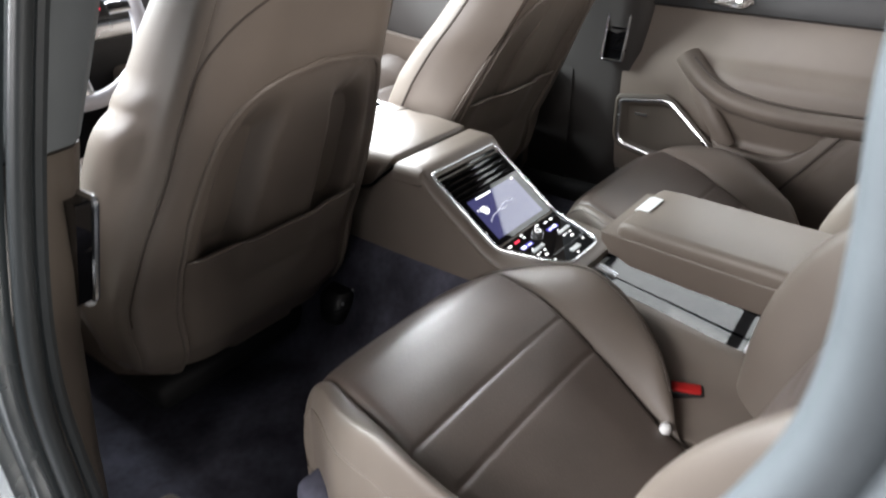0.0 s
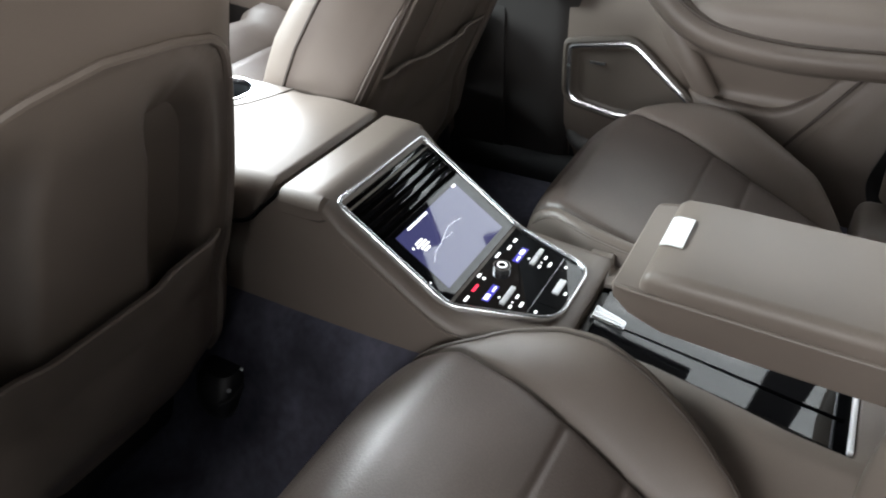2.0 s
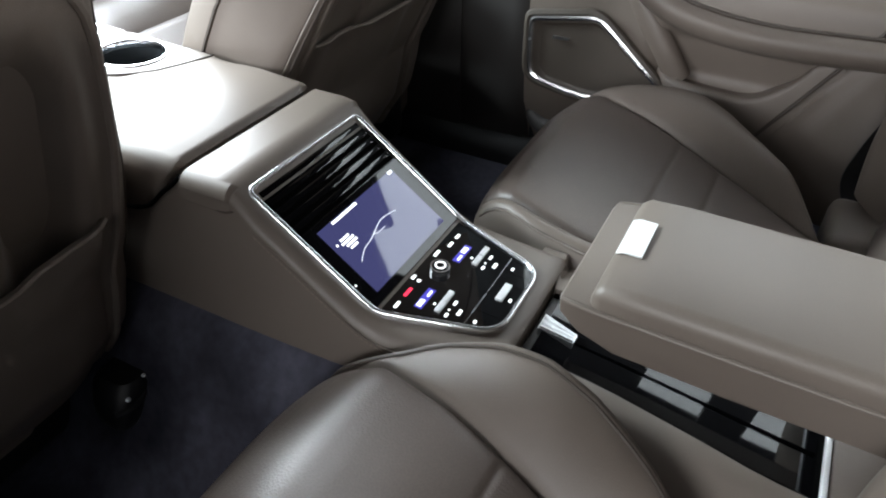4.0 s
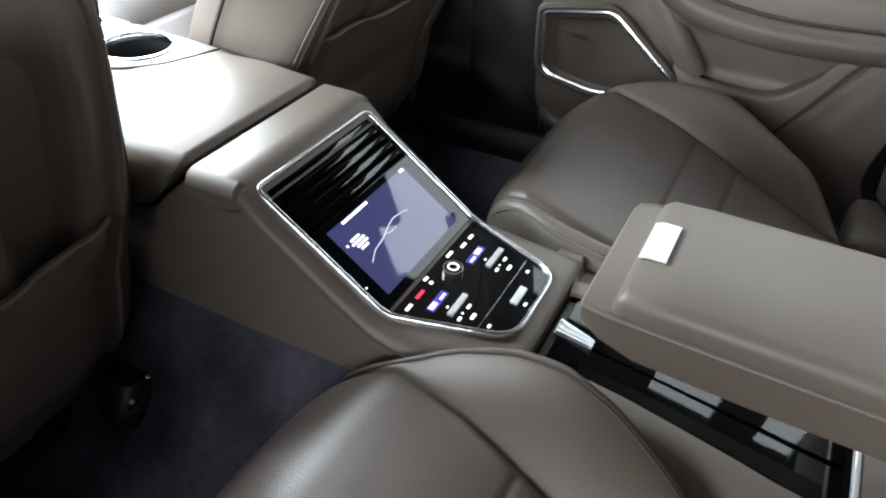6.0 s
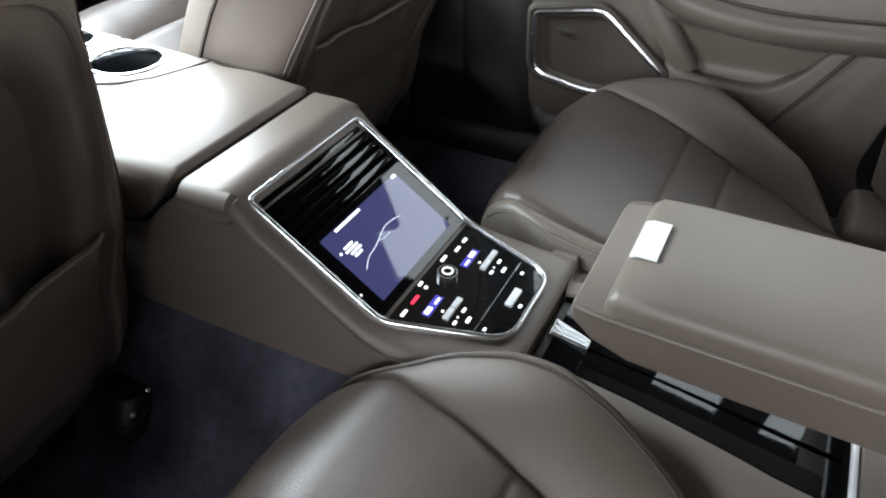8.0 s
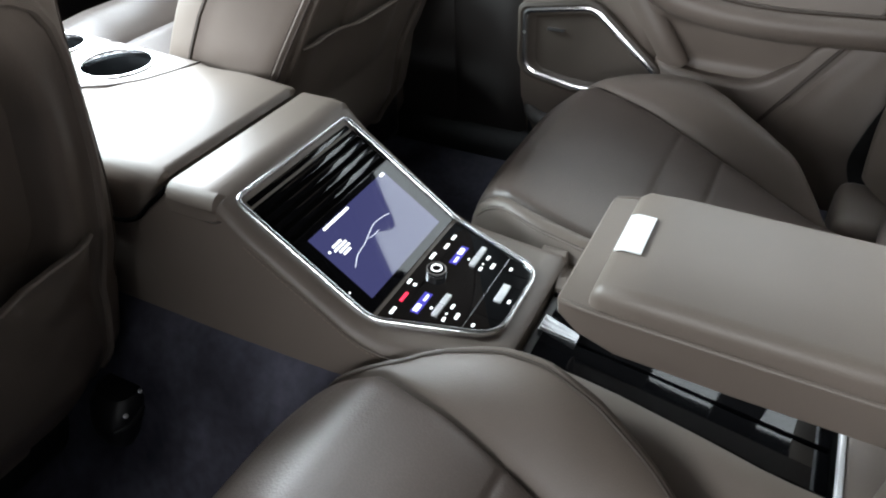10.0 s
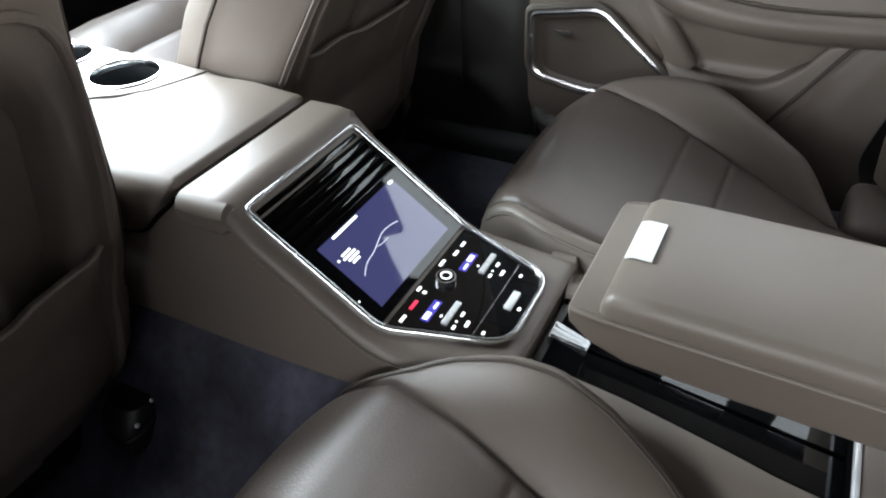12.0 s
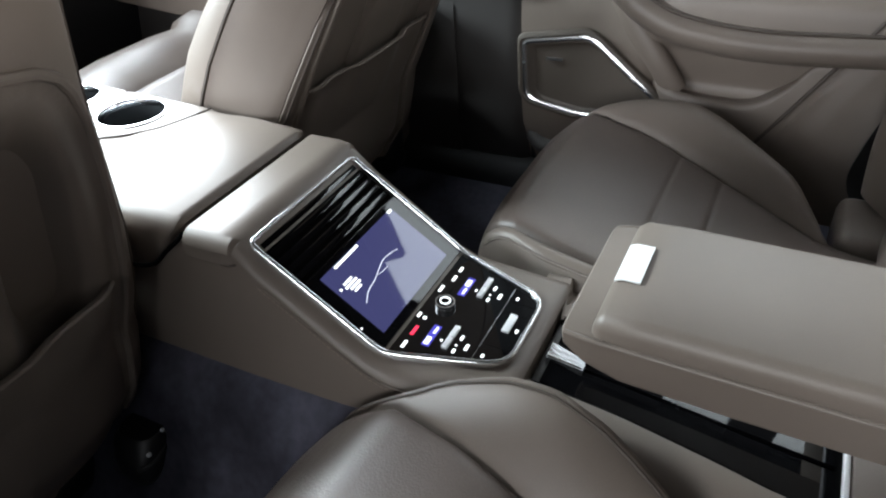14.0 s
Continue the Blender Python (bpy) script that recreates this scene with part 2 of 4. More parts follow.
def console_ring(y, w, top, foot, r, flare=0.012):
    """Cross section with rounded shoulders."""
    pts = []
    for side in (1, -1):
        arc = []
        for i in range(8):
            a = math.pi / 2 * i / 7
            arc.append((side * (w - r + r * math.sin(a)), y, top - r + r * math.cos(a)))
        arc += [(side * (w + flare * 0.5), y, (top + foot) / 2), (side * (w + flare), y, foot)]
        pts.append(arc)
    return [(CX + x, yy, z) for x, yy, z in (list(reversed(pts[1])) + pts[0])]


ys = [0.135, 0.105, 0.075, 0.05, 0.02, 0.004, -0.02, -0.05, -0.08, -0.11, -0.14, -0.165, -0.19, -0.23, -0.27, -0.290, -0.2965]
prof = []
for y in ys:
    if y > 0.08:
        top = 0.626 - (y - 0.075) * 0.85
    elif y >= 0.004:
        top = 0.626
    elif y > -0.153:
        top = 0.62 + y * 0.6993 - 0.004
    else:
        top = 0.513 + (y + 0.153) * 0.068 - 0.004
    prof.append((y, 0.124 - 0.004 * step(-0.1, -0.3, y), top, 0.40, 0.014 + 0.012 * step(0.0, -0.2, y)))
prof[-1] = (-0.2965, 0.112, 0.494, 0.40, 0.020)
cpart("console_body", loft([console_ring(*p) for p in prof]), LEATHER)
# leather block between the lid and the panel
cpart("rear_cap", loft([console_ring(y, 0.1285 - d, 0.634 - d, 0.604, 0.016, 0) for y, d in ((0.074, 0.004), (0.070, 0), (0.03, 0), (0.01, 0.002), (0.0, 0.012))]), LEATHER)

for s in (-1, 1):
    cpart("cap_seam", tube(catmull([(CX + s * 0.1262, 0.070, 0.6035), (CX + s * 0.1262, 0.03, 0.6035), (CX + s * 0.1255, 0.008, 0.6045), (CX + s * 0.116, -0.006, 0.611)], 6), 0.0016, 6, up=(s, 0, 0)), LEATHER_DARK)
shoulder = [(y, w, top) for y, w, top, foot, r in prof if y < 0.0]
for s in (-1, 1):
    seam = catmull([(CX + s * (w + 0.0004), y, top - 0.0165) for y, w, top in shoulder], 4)
    cpart("side_seam", tube(seam, 0.0010, 6, up=(s, 0, 0)), LEATHER)
    cpart("seam_thread", stitches([p + Vector((s * 0.0006, 0, -0.004)) for p in seam], up=(s, 0, 0)), THREAD)

# storage lid with soft edges
JX = [-0.14, -0.06, -0.03, -0.008, 0.008, 0.038, 0.075, 0.111, 0.14]
JY = [0.372, 0.356, 0.343, 0.320, 0.295, 0.268, 0.252, 0.241, 0.236]
def lid_ring(y, d):
    return console_ring(y, 0.128 - d, 0.640 - d + 0.03 * (y - 0.08), 0.565, 0.020, -0.004)


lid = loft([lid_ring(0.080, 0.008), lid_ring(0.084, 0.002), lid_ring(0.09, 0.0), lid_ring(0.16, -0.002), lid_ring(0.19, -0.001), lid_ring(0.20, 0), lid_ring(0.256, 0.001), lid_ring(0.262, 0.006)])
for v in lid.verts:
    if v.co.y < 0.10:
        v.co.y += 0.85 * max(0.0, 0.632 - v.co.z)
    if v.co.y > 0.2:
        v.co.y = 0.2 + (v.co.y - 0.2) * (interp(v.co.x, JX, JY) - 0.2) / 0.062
joint = [(x, interp(x, JX, JY) + 0.0015, 0.6375 + 0.03 * (0.3 - 0.08)) for x in np.linspace(-0.122, 0.115, 40)]
cpart("lid_joint", tube(catmull(joint, 3), 0.0016, 6), LEATHER_DARK)
for s in (-1, 1):
    # black tube drawn for the shadow under the lid's overhang
    cpart("lid_gap", tube(catmull([(CX + s * 0.1225, 0.073, 0.628), (CX + s * 0.1245, 0.083, 0.617), (CX + s * 0.126, 0.105, 0.598), (CX + s * 0.127, 0.132, 0.574), (CX + s * 0.126, 0.17, 0.563), (CX + s * 0.125, 0.24, 0.562)], 5), 0.0026, 8, up=(s, 0, 0)), SHADE_BLACK)
    cpart("lid_seam", tube([(CX + s * 0.1265, y, 0.623) for y in np.linspace(0.10, 0.24, 8)], 0.0012, 6, up=(s, 0, 0)), LEATHER_DARK)
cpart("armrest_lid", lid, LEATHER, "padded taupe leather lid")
cpart("console_front", loft([console_ring(y, 0.1245, z, 0.40, 0.02) for y, z in ((0.0752, 0.572), (0.3, 0.575), (0.58, 0.58), (0.80, 0.60), (1.05, 0.66))]), LEATHER)
# cup holder deck
deck = bmesh.new()
HOLES = ((CX + 0.071, 0.345, 0.048), (CX + 0.078, 0.474, 0.041))


def deck_z(y):
    return 0.636 + 0.03 * (y - 0.08)


def ring_patch(bm, cx, cy, r, x0, x1, y0, y1):
    n = 48
    inner, outer = [], []
    for i in range(n):
        a = 2 * math.pi * i / n
        c, s = math.cos(a), math.sin(a)
        k = min((x1 - cx) / c if c > 1e-9 else 9, (x0 - cx) / c if c < -1e-9 else 9, (y1 - cy) / s if s > 1e-9 else 9, (y0 - cy) / s if s < -1e-9 else 9)
        inner.append(bm.verts.new((cx + r * c, cy + r * s, deck_z(cy + r * s))))
        outer.append(bm.verts.new((cx + k * c, cy + k * s, deck_z(cy + k * s))))
    for i in range(n):
        j = (i + 1) % n
        bm.faces.new((inner[i], outer[i], outer[j], inner[j]))
    return inner


for (hx, hy, hr), (y0, y1) in zip(HOLES, ((0.228, 0.410), (0.410, 0.56))):
    ring_patch(deck, hx, hy, hr, CX - 0.125, CX + 0.125, y0, y1)
low = bmesh.ops.extrude_face_region(deck, geom=deck.faces[:])
for v in [g for g in low["geom"] if isinstance(g, bmesh.types.BMVert)]:
    v.co.z -= 0.045
cpart("cup_holder_deck", deck, LEATHER, "smooth console deck with two cup wells")
for hx, hy, hr in HOLES:
    rim = [(hx + hr * math.cos(a), hy + hr * math.sin(a), deck_z(hy + hr * math.sin(a)) + 0.0006) for a in [2 * math.pi * i / 48 for i in range(48)]]
    cpart("cup_rim", sweep(rim, [(-0.0025, 0), (-0.0018, 0.0012), (0.0, 0.0017), (0.002, 0.0012), (0.0028, 0.0), (0.002, -0.01), (-0.0025, -0.01)], True), CHROME, "chrome ring")
    well = loft([[(hx + r * math.cos(a), hy + r * math.sin(a), deck_z(hy) + dz) for a in [2 * math.pi * i / 36 for i in range(36)]] for r, dz in ((hr - 0.0020, -0.0085), (hr - 0.0035, -0.03), (hr - 0.005, -0.068), (hr - 0.012, -0.07), (0.004, -0.07))], caps=False)
    cpart("cup_well", well, WELL, "glossy black well")


# ---- rear climate panel ----
def rounded(corners, radii, k=6):
    """A closed line with rounded corners, in a plane of two coordinates."""
    out, n = [], len(corners)
    for i in range(n):
        p, a, b = Vector(corners[i]), Vector(corners[i - 1]), Vector(corners[(i + 1) % n])
        r = radii[i]
        u, v = (a - p).normalized(), (b - p).normalized()
        for s in range(k + 1):
            t = s / k
            q = (p + u * r) * (1 - t) ** 2 + 2 * p * t * (1 - t) + (p + v * r) * t * t
            out.append(q)
    return out


def bend(x, s, h=0.0):
    """A point of the panel: x across, s along from its upper edge, h above."""
    s1 = 0.1867
    soft = 0.010
    if s < s1 - soft:
        return TOP1 + Vector((x, 0, 0)) + SLOPE * s + N1 * h
    if s > s1 + soft:
        return TOP2 + Vector((x, 0, 0)) + FLAT * (s - s1) + N2 * h
    t = (s - s1 + soft) / (2 * soft)
    a, c = TOP1 + SLOPE * (s1 - soft), TOP2 + FLAT * soft
    p = a * (1 - t) ** 2 + 2 * TOP2 * t * (1 - t) + c * t * t
    n = N1.lerp(N2, t).normalized()
    return p + Vector((x, 0, 0)) + n * h


outline = rounded([(-0.102, 0.0), (0.102, 0.0), (0.101, 0.184), (0.058, 0.312), (-0.058, 0.312), (-0.101, 0.184)], [0.010, 0.010, 0.020, 0.026, 0.026, 0.020], 7)
dense = []
for i, p in enumerate(outline):
    q = outline[(i + 1) % len(outline)]
    n = max(1, int((q - p).length / 0.006))
    dense += [p.lerp(q, k / n) for k in range(n)]


def frame_ring(pts, prof):
    n, rings = len(pts), []
    for i, p in enumerate(pts):
        t = (pts[(i + 1) % n] - pts[i - 1]).normalized()
        side = Vector((t.y, -t.x))
        rings.append([bend(*(p + side * u), v) for u, v in prof])
    rings.append(rings[0])
    bm = loft(rings, caps=False)
    bmesh.ops.remove_doubles(bm, verts=bm.verts, dist=1e-6)
    return bm


panel = cpart("climate_panel", frame_ring(dense, [(0.0034, -0.006)] + [(0.0034 * math.cos(a), 0.0010 + 0.0036 * math.sin(a)) for a in [math.pi * i / 10 for i in range(11)]] + [(-0.0034, -0.006)]), SATIN, "polished chrome frame")
panel_inv = Matrix.Translation((0, 0, 0))


def ppart(name, bm, material, label="", angle=40):
    return part(name, bm, material, panel, label, angle, panel_inv)


def half_width(s):
    return interp(s, [0, 0.184, 0.312, 0.33], [0.0995, 0.0985, 0.056, 0.05])


def face_grid(s0, s1, inset, h, n=10, thick=0.004):
    def fn(u, v):
        s = s0 + (s1 - s0) * v
        return bend((2 * u - 1) * (half_width(s) - inset), s, h)
    return patch(fn, 12, n, (0, 0, -thick))


# flat black sheet behind the slats, standing for the vent's dark depth
ppart("glass_face", face_grid(0.003, 0.076, 0.002, -0.0018, 10, 0.0012), SHADE_BLACK)
ppart("screen_glass", face_grid(0.0735, 0.183, 0.002, 0.0006, 12), GLASS_BLACK, "black glass touchscreen")
ppart("key_field", face_grid(0.188, 0.309, 0.003, -0.0005, 14), GLOSS, "gloss black key field")


def slab(m, x0, x1, y0, y1, h0, h1, r=0.0):
    bm = box(x0, x1, y0, y1, h0, h1, r, 2)
    bmesh.ops.transform(bm, matrix=m, verts=bm.verts)
    return bm


for i in range(5):
    s = 0.012 + i * 0.0128
    bm = box(-0.094, 0.094, -0.0036, 0.0036, -0.0004, 0.0004, 0.0002, 2)
    bmesh.ops.transform(bm, matrix=M1 @ pose(0, s, -0.0004, 0.5, 0, 0), verts=bm.verts)
    ppart("vent_slat", bm, GLOSS)
ppart("vent_edge", slab(M1, -0.095, 0.095, 0.0725, 0.0742, -0.004, 0.0016, 0.0005), GLOSS)

ppart("display", slab(M1, -0.079, 0.076, 0.0815, 0.1725, 0.0002, 0.0009), DISPLAY, "lit violet-blue display")
# picture on the display: a pale line, blocks of text, and two fine curves
ppart("text_bar", slab(M1, -0.054, -0.006, 0.0828, 0.0860, 0.0009, 0.0012), WHITE_LED)
ppart("text_bar", slab(M1, 0.066, 0.074, 0.0815, 0.0850, 0.0009, 0.0012), WHITE_LED)
for x0, x1, s in ((-0.064, -0.048, 0.1035), (-0.066, -0.044, 0.108), (-0.062, -0.043, 0.1125), (-0.060, -0.047, 0.117), (-0.073, -0.070, 0.105)):
    ppart("text_bar", slab(M1, x0, x1, s, s + 0.0028, 0.0009, 0.0012, 0.0), WHITE_LED)
for line, r in ((((-0.063, 0.137), (-0.048, 0.1295), (-0.030, 0.1265), (-0.016, 0.1225), (0.002, 0.118), (0.020, 0.1195), (0.030, 0.122)), 0.00055), (((-0.022, 0.124), (-0.014, 0.1265), (0.000, 0.1268)), 0.0004)):
    pts = catmull([M1 @ Vector((x, s, 0.0010)) for x, s in line], 6)
    ppart("display_curve", tube(pts, r, 6, up=N1), WHITE_DIM)

# keys: short lit marks, two temperature windows, toggles and a knob (x and run from the bend)
def mark(x, v, w, d, material=WHITE_LED):
    return ppart("key_mark", slab(M2, x - w / 2, x + w / 2, v - d / 2, v + d / 2, -0.0006, 0.0004, 0.0002), material)


for x, v, w in ((-0.077, 0.012, 0.011), (-0.028, 0.005, 0.008), (0.024, 0.007, 0.012), (0.048, 0.013, 0.010), (0.067, 0.013, 0.009)):
    mark(x, v, w, 0.0035)
mark(-0.053, 0.012, 0.015, 0.0038, RED_LED)
for x in (-0.052, 0.040):
    ppart("temperature_window", slab(M2, x - 0.017, x + 0.017, 0.0285, 0.0375, -0.0006, 0.0003), BLUE_LED, "blue-lit readout")
    a = 1 if x > 0 else -1
    mark(x + 0.008 * a - 0.001, 0.0325, 0.012, 0.0058)
    mark(x - 0.009 * a, 0.034, 0.011, 0.0028)
for x in (-0.046, 0.047):
    for dx in (-0.0095, 0.0095):
        ppart("toggle", slab(M2, x + dx - 0.0091, x + dx + 0.0091, 0.0505, 0.0575, -0.001, 0.0030, 0.0012), ALUMINIUM, "ribbed silver rocker")
    mark(x - 0.008, 0.046, 0.003, 0.0022)
    mark(x + 0.005, 0.065, 0.007, 0.003)
    mark(x - 0.008, 0.064, 0.0022, 0.002)
    mark(x - 0.017, 0.065, 0.006, 0.003)
    mark(x - 0.006, 0.0755, 0.009, 0.0035)
knob = ppart("rotary_knob", cyl(0.0108, 0.0100, 0.008, 36, M2 @ Matrix.Translation((-0.001, 0.0245, 0.0033)), 0.0010), GLOSS, "black knob with a silver rim")
part("knob_rim", sweep([M2 @ Vector((-0.001 + 0.0107 * math.cos(a), 0.0245 + 0.0107 * math.sin(a), 0.0052)) for a in [2 * math.pi * i / 36 for i in range(36)]], [(-0.001, -0.006), (0.0009, -0.006), (0.0006, 0.0015), (-0.001, 0.0015)], True, N2), SATIN, knob)
part("knob_ring", sweep([M2 @ Vector((-0.001 + 0.0058 * math.cos(a), 0.0245 + 0.0058 * math.sin(a), 0.0074)) for a in [2 * math.pi * i / 30 for i in range(30)]], [(-0.0007, -0.0005), (0.0007, -0.0005), (0.0007, 0.0006), (-0.0007, 0.0006)], True, N2), WHITE_LED, knob)
# lower row of rocker keys behind a fine groove
ppart("key_groove", slab(M2, -0.066, 0.064, 0.0868, 0.0876, -0.0006, 0.0006), CHROME_DIM)
for a0, a1, b0, b1 in ((-0.0625, -0.0385, -0.0525, -0.0385), (-0.0375, -0.0130, -0.0375, -0.0130), (0.0190, 0.0385, 0.0190, 0.0385), (0.0395, 0.0625, 0.0395, 0.0525)):
    key = loft([[(x0, v, -0.001), (x0, v, -0.0001), (x1, v, -0.0001), (x1, v, -0.001)] for x0, x1, v in ((a0, a1, 0.0892), (b0, b1, 0.1190))])
    bmesh.ops.transform(key, matrix=M2, verts=key.verts)
    ppart("rocker_key", key, GLOSS)
ppart("toggle", slab(M2, -0.012, 0.018, 0.099, 0.108, -0.001, 0.0028, 0.0012), ALUMINIUM, "ribbed silver rocker")
mark(-0.030, 0.013, 0.004, 0.004)
ppart("key_mark", slab(M1, -0.0945, -0.0925, 0.150, 0.152, 0.0005, 0.0010), WHITE_LED)
for x, v in ((-0.056, 0.096), (0.046, 0.096), (-0.005, 0.115)):
    mark(x, v, 0.005, 0.003)


# ---- tray channel between the rear seats ----
tray = thing("storage_tray", "gloss black tray channel with chrome latch under the armrest", "tray", (CX - 0.01, -0.45, 0.40))
tray_inv = Matrix.Translation((-CX + 0.01, 0.45, -0.40))


def tpart(name, bm, material, label=""):
    return part(name, bm, material, tray, label, 40, tray_inv)


def tray_half(y):
    return interp(y, [-0.66, -0.55, -0.50, -0.40, -0.30], [0.104, 0.092, 0.080, 0.060, 0.048])


for s in (-1, 1):
    rim = []
    for y in list(np.linspace(-0.70, -0.3, 16)) + [-0.290, -0.26]:
        e = tray_half(y) + 0.003 if y < -0.298 else 0.100
        m = interp(y, [-0.60, -0.50, -0.42, -0.30], [0.0, 0.008, 0.026, 0.030])
        prof = ((e, 0.36), (e, 0.486), (e + 0.004, 0.491), (e + 0.022, 0.492), (e + 0.030, 0.488), (max(e + 0.05, 0.150), 0.472 - m * 0.3), (0.190, 0.456 - m), (0.215, 0.446 - m * 1.6), (0.262, 0.428 - m * 2), (0.262, 0.36))
        rim.append([(CX + s * a, y, z) for a, z in prof])
    tpart("tray_surround", loft(rim), LEATHER, "leather flank beside the seat")
def tray_z(y):
    """The lid falls gently towards the back."""
    return 0.487 + 0.10 * (y + 0.31)


tpart("tray_bridge", box(CX - 0.049, CX + 0.049, -0.3105, -0.3000, 0.42, 0.4835, 0.002), TRIM_BLACK)


def tray_strip(y0, y1, d0, d1, a=-1.0, b=1.0):
    """A strip of the channel between two heights over the lid's plane."""
    return loft([[(CX + tray_half(y) * e, y, tray_z(y) + d) for e, d in ((a, d0), (a, d1), (b, d1), (b, d0))] for y in np.linspace(y0, y1, 8)])


tpart("tray_floor", tray_strip(-0.599, -0.311, -0.06, -0.014), SHADE_BLACK)
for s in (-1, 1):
    tpart("tray_wall", loft([[(CX + s * (tray_half(y) + a), y, z) for a, z in ((0.004, 0.40), (0.0005, 0.40), (0.0005, 0.4855), (0.002, 0.4875), (0.004, 0.4875))] for y in np.linspace(-0.599, -0.301, 12)]), SHADE_BLACK, "black side wall")
tpart("tray_end", box(CX - 0.098, CX + 0.098, -0.6042, -0.600, 0.40, 0.4840, 0.0015), SHADE_BLACK, "black end wall")
tpart("end_strip", box(CX - 0.098, CX + 0.098, -0.6042, -0.5985, 0.4842, 0.4925, 0.0015), ALUMINIUM, "pale metal edge")
tpart("tray_back", box(CX - 0.130, CX + 0.130, -0.715, -0.6045, 0.34, 0.489, 0.004), LEATHER, "leather block behind the tray")
for a, b in ((-0.985, -0.262), (-0.188, 0.985)):
    tpart("tray_lid", tray_strip(-0.599, -0.311, -0.013, 0.0, a, b), GLOSS, "gloss black sliding lid")
tpart("lid_strip", tray_strip(-0.45, -0.346, -0.006, -0.003, -0.232, -0.219), CHROME_DIM, "fine metal strip")
# tapered latch with three ribs
tpart("latch_plate", loft([[(a, y, 0.482), (a, y, 0.4875), (b, y, 0.4875), (b, y, 0.482)] for a, b, y in ((-0.0185, 0.0065, -0.305), (-0.0235, -0.0095, -0.348))]), SATIN, "chrome latch")
for k in (0.16, 0.5, 0.84):
    tpart("latch_rib", loft([[(a - w, y, 0.487), (a - w * 0.6, y, 0.4900), (a + w * 0.6, y, 0.4900), (a + w, y, 0.487)] for a, w, y in ((-0.0185 + 0.025 * k, 0.0028, -0.306), (-0.0235 + 0.014 * k, 0.0016, -0.347))]), SATIN)
# ---- folding armrest ----
arm = thing("folding_armrest", "taupe leather armrest folded down, thick pad with white tag", "armrest", (-0.015, -0.5, 0.50))
arm_inv = Matrix.Translation((0.015, 0.5, -0.50))
AC = -0.014


def arm_ring(y, w, top, low, r, slant=0.0):
    out = []
    for sx, sz in ((1, 1), (1, -1), (-1, -1), (-1, 1)):
        for i in range(6):
            a = math.pi / 2 * i / 5
            c, s = (math.sin(a), math.cos(a)) if sx * sz > 0 else (math.cos(a), math.sin(a))
            zc = top - r if sz > 0 else low + r
            out.append((AC + sx * (w - (slant if sz < 0 else 0) - r + r * c), y, zc + sz * r * s))
    return out


part("base_pad", loft([arm_ring(*p) for p in ((-0.345, 0.080, 0.608, 0.600, 0.002), (-0.348, 0.087, 0.613, 0.593, 0.003, 0.002), (-0.366, 0.091, 0.6145, 0.576, 0.004, 0.006), (-0.40, 0.0935, 0.6145, 0.560, 0.004, 0.012), (-0.5, 0.096, 0.612, 0.553, 0.004, 0.016), (-0.95, 0.101, 0.605, 0.545, 0.004, 0.016))]), LEATHER, arm, "", 40, arm_inv)
pad = arm.children[-1].data
for v in pad.vertices:
    if v.co.x > AC and v.co.z < 0.594:
        v.co.x = AC + (v.co.x - AC) * 0.12
AC = -0.020
part("top_pad", loft([arm_ring(y, w, t, l, r) for y, w, t, l, r in ((-0.373, 0.078, 0.622, 0.612, 0.004), (-0.376, 0.082, 0.631, 0.606, 0.009), (-0.384, 0.0850, 0.637, 0.602, 0.012), (-0.42, 0.0865, 0.639, 0.600, 0.0135), (-0.6, 0.0885, 0.636, 0.596, 0.0135), (-0.95, 0.0915, 0.630, 0.58, 0.0135))]), LEATHER, arm, "", 50, arm_inv)
AC = -0.014
tag_bm = patch(lambda u, v: (-0.048 + 0.059 * u, -0.3775 - 0.0235 * v, 0.6405 - 0.004 * (1 - step(-0.15, 0.35, v))), 4, 8, (0, 0, -0.0015))
part("pull_tag", tag_bm, PALE, arm, "small white tag", 40, arm_inv)
for side in (-1, 1):
    x = AC + side * 0.0925
    part("pad_seam", tube([(AC + side * (0.0865 + 0.008 * k) - 0.003, -0.385 - 0.56 * k, 0.6145 - 0.009 * k) for k in np.linspace(0, 1, 12)], 0.0018, 6), LEATHER_DARK, arm, "", 40, arm_inv)
    part("seam_piping", tube(catmull([(x - side * 0.005, -0.349, 0.611), (x - side * 0.001, -0.366, 0.6125), (x + side * 0.001, -0.40, 0.6125), (x + side * 0.003, -0.6, 0.608), (x + side * 0.006, -0.95, 0.603)], 6), 0.0024, 8), LEATHER, arm, "", 40, arm_inv)


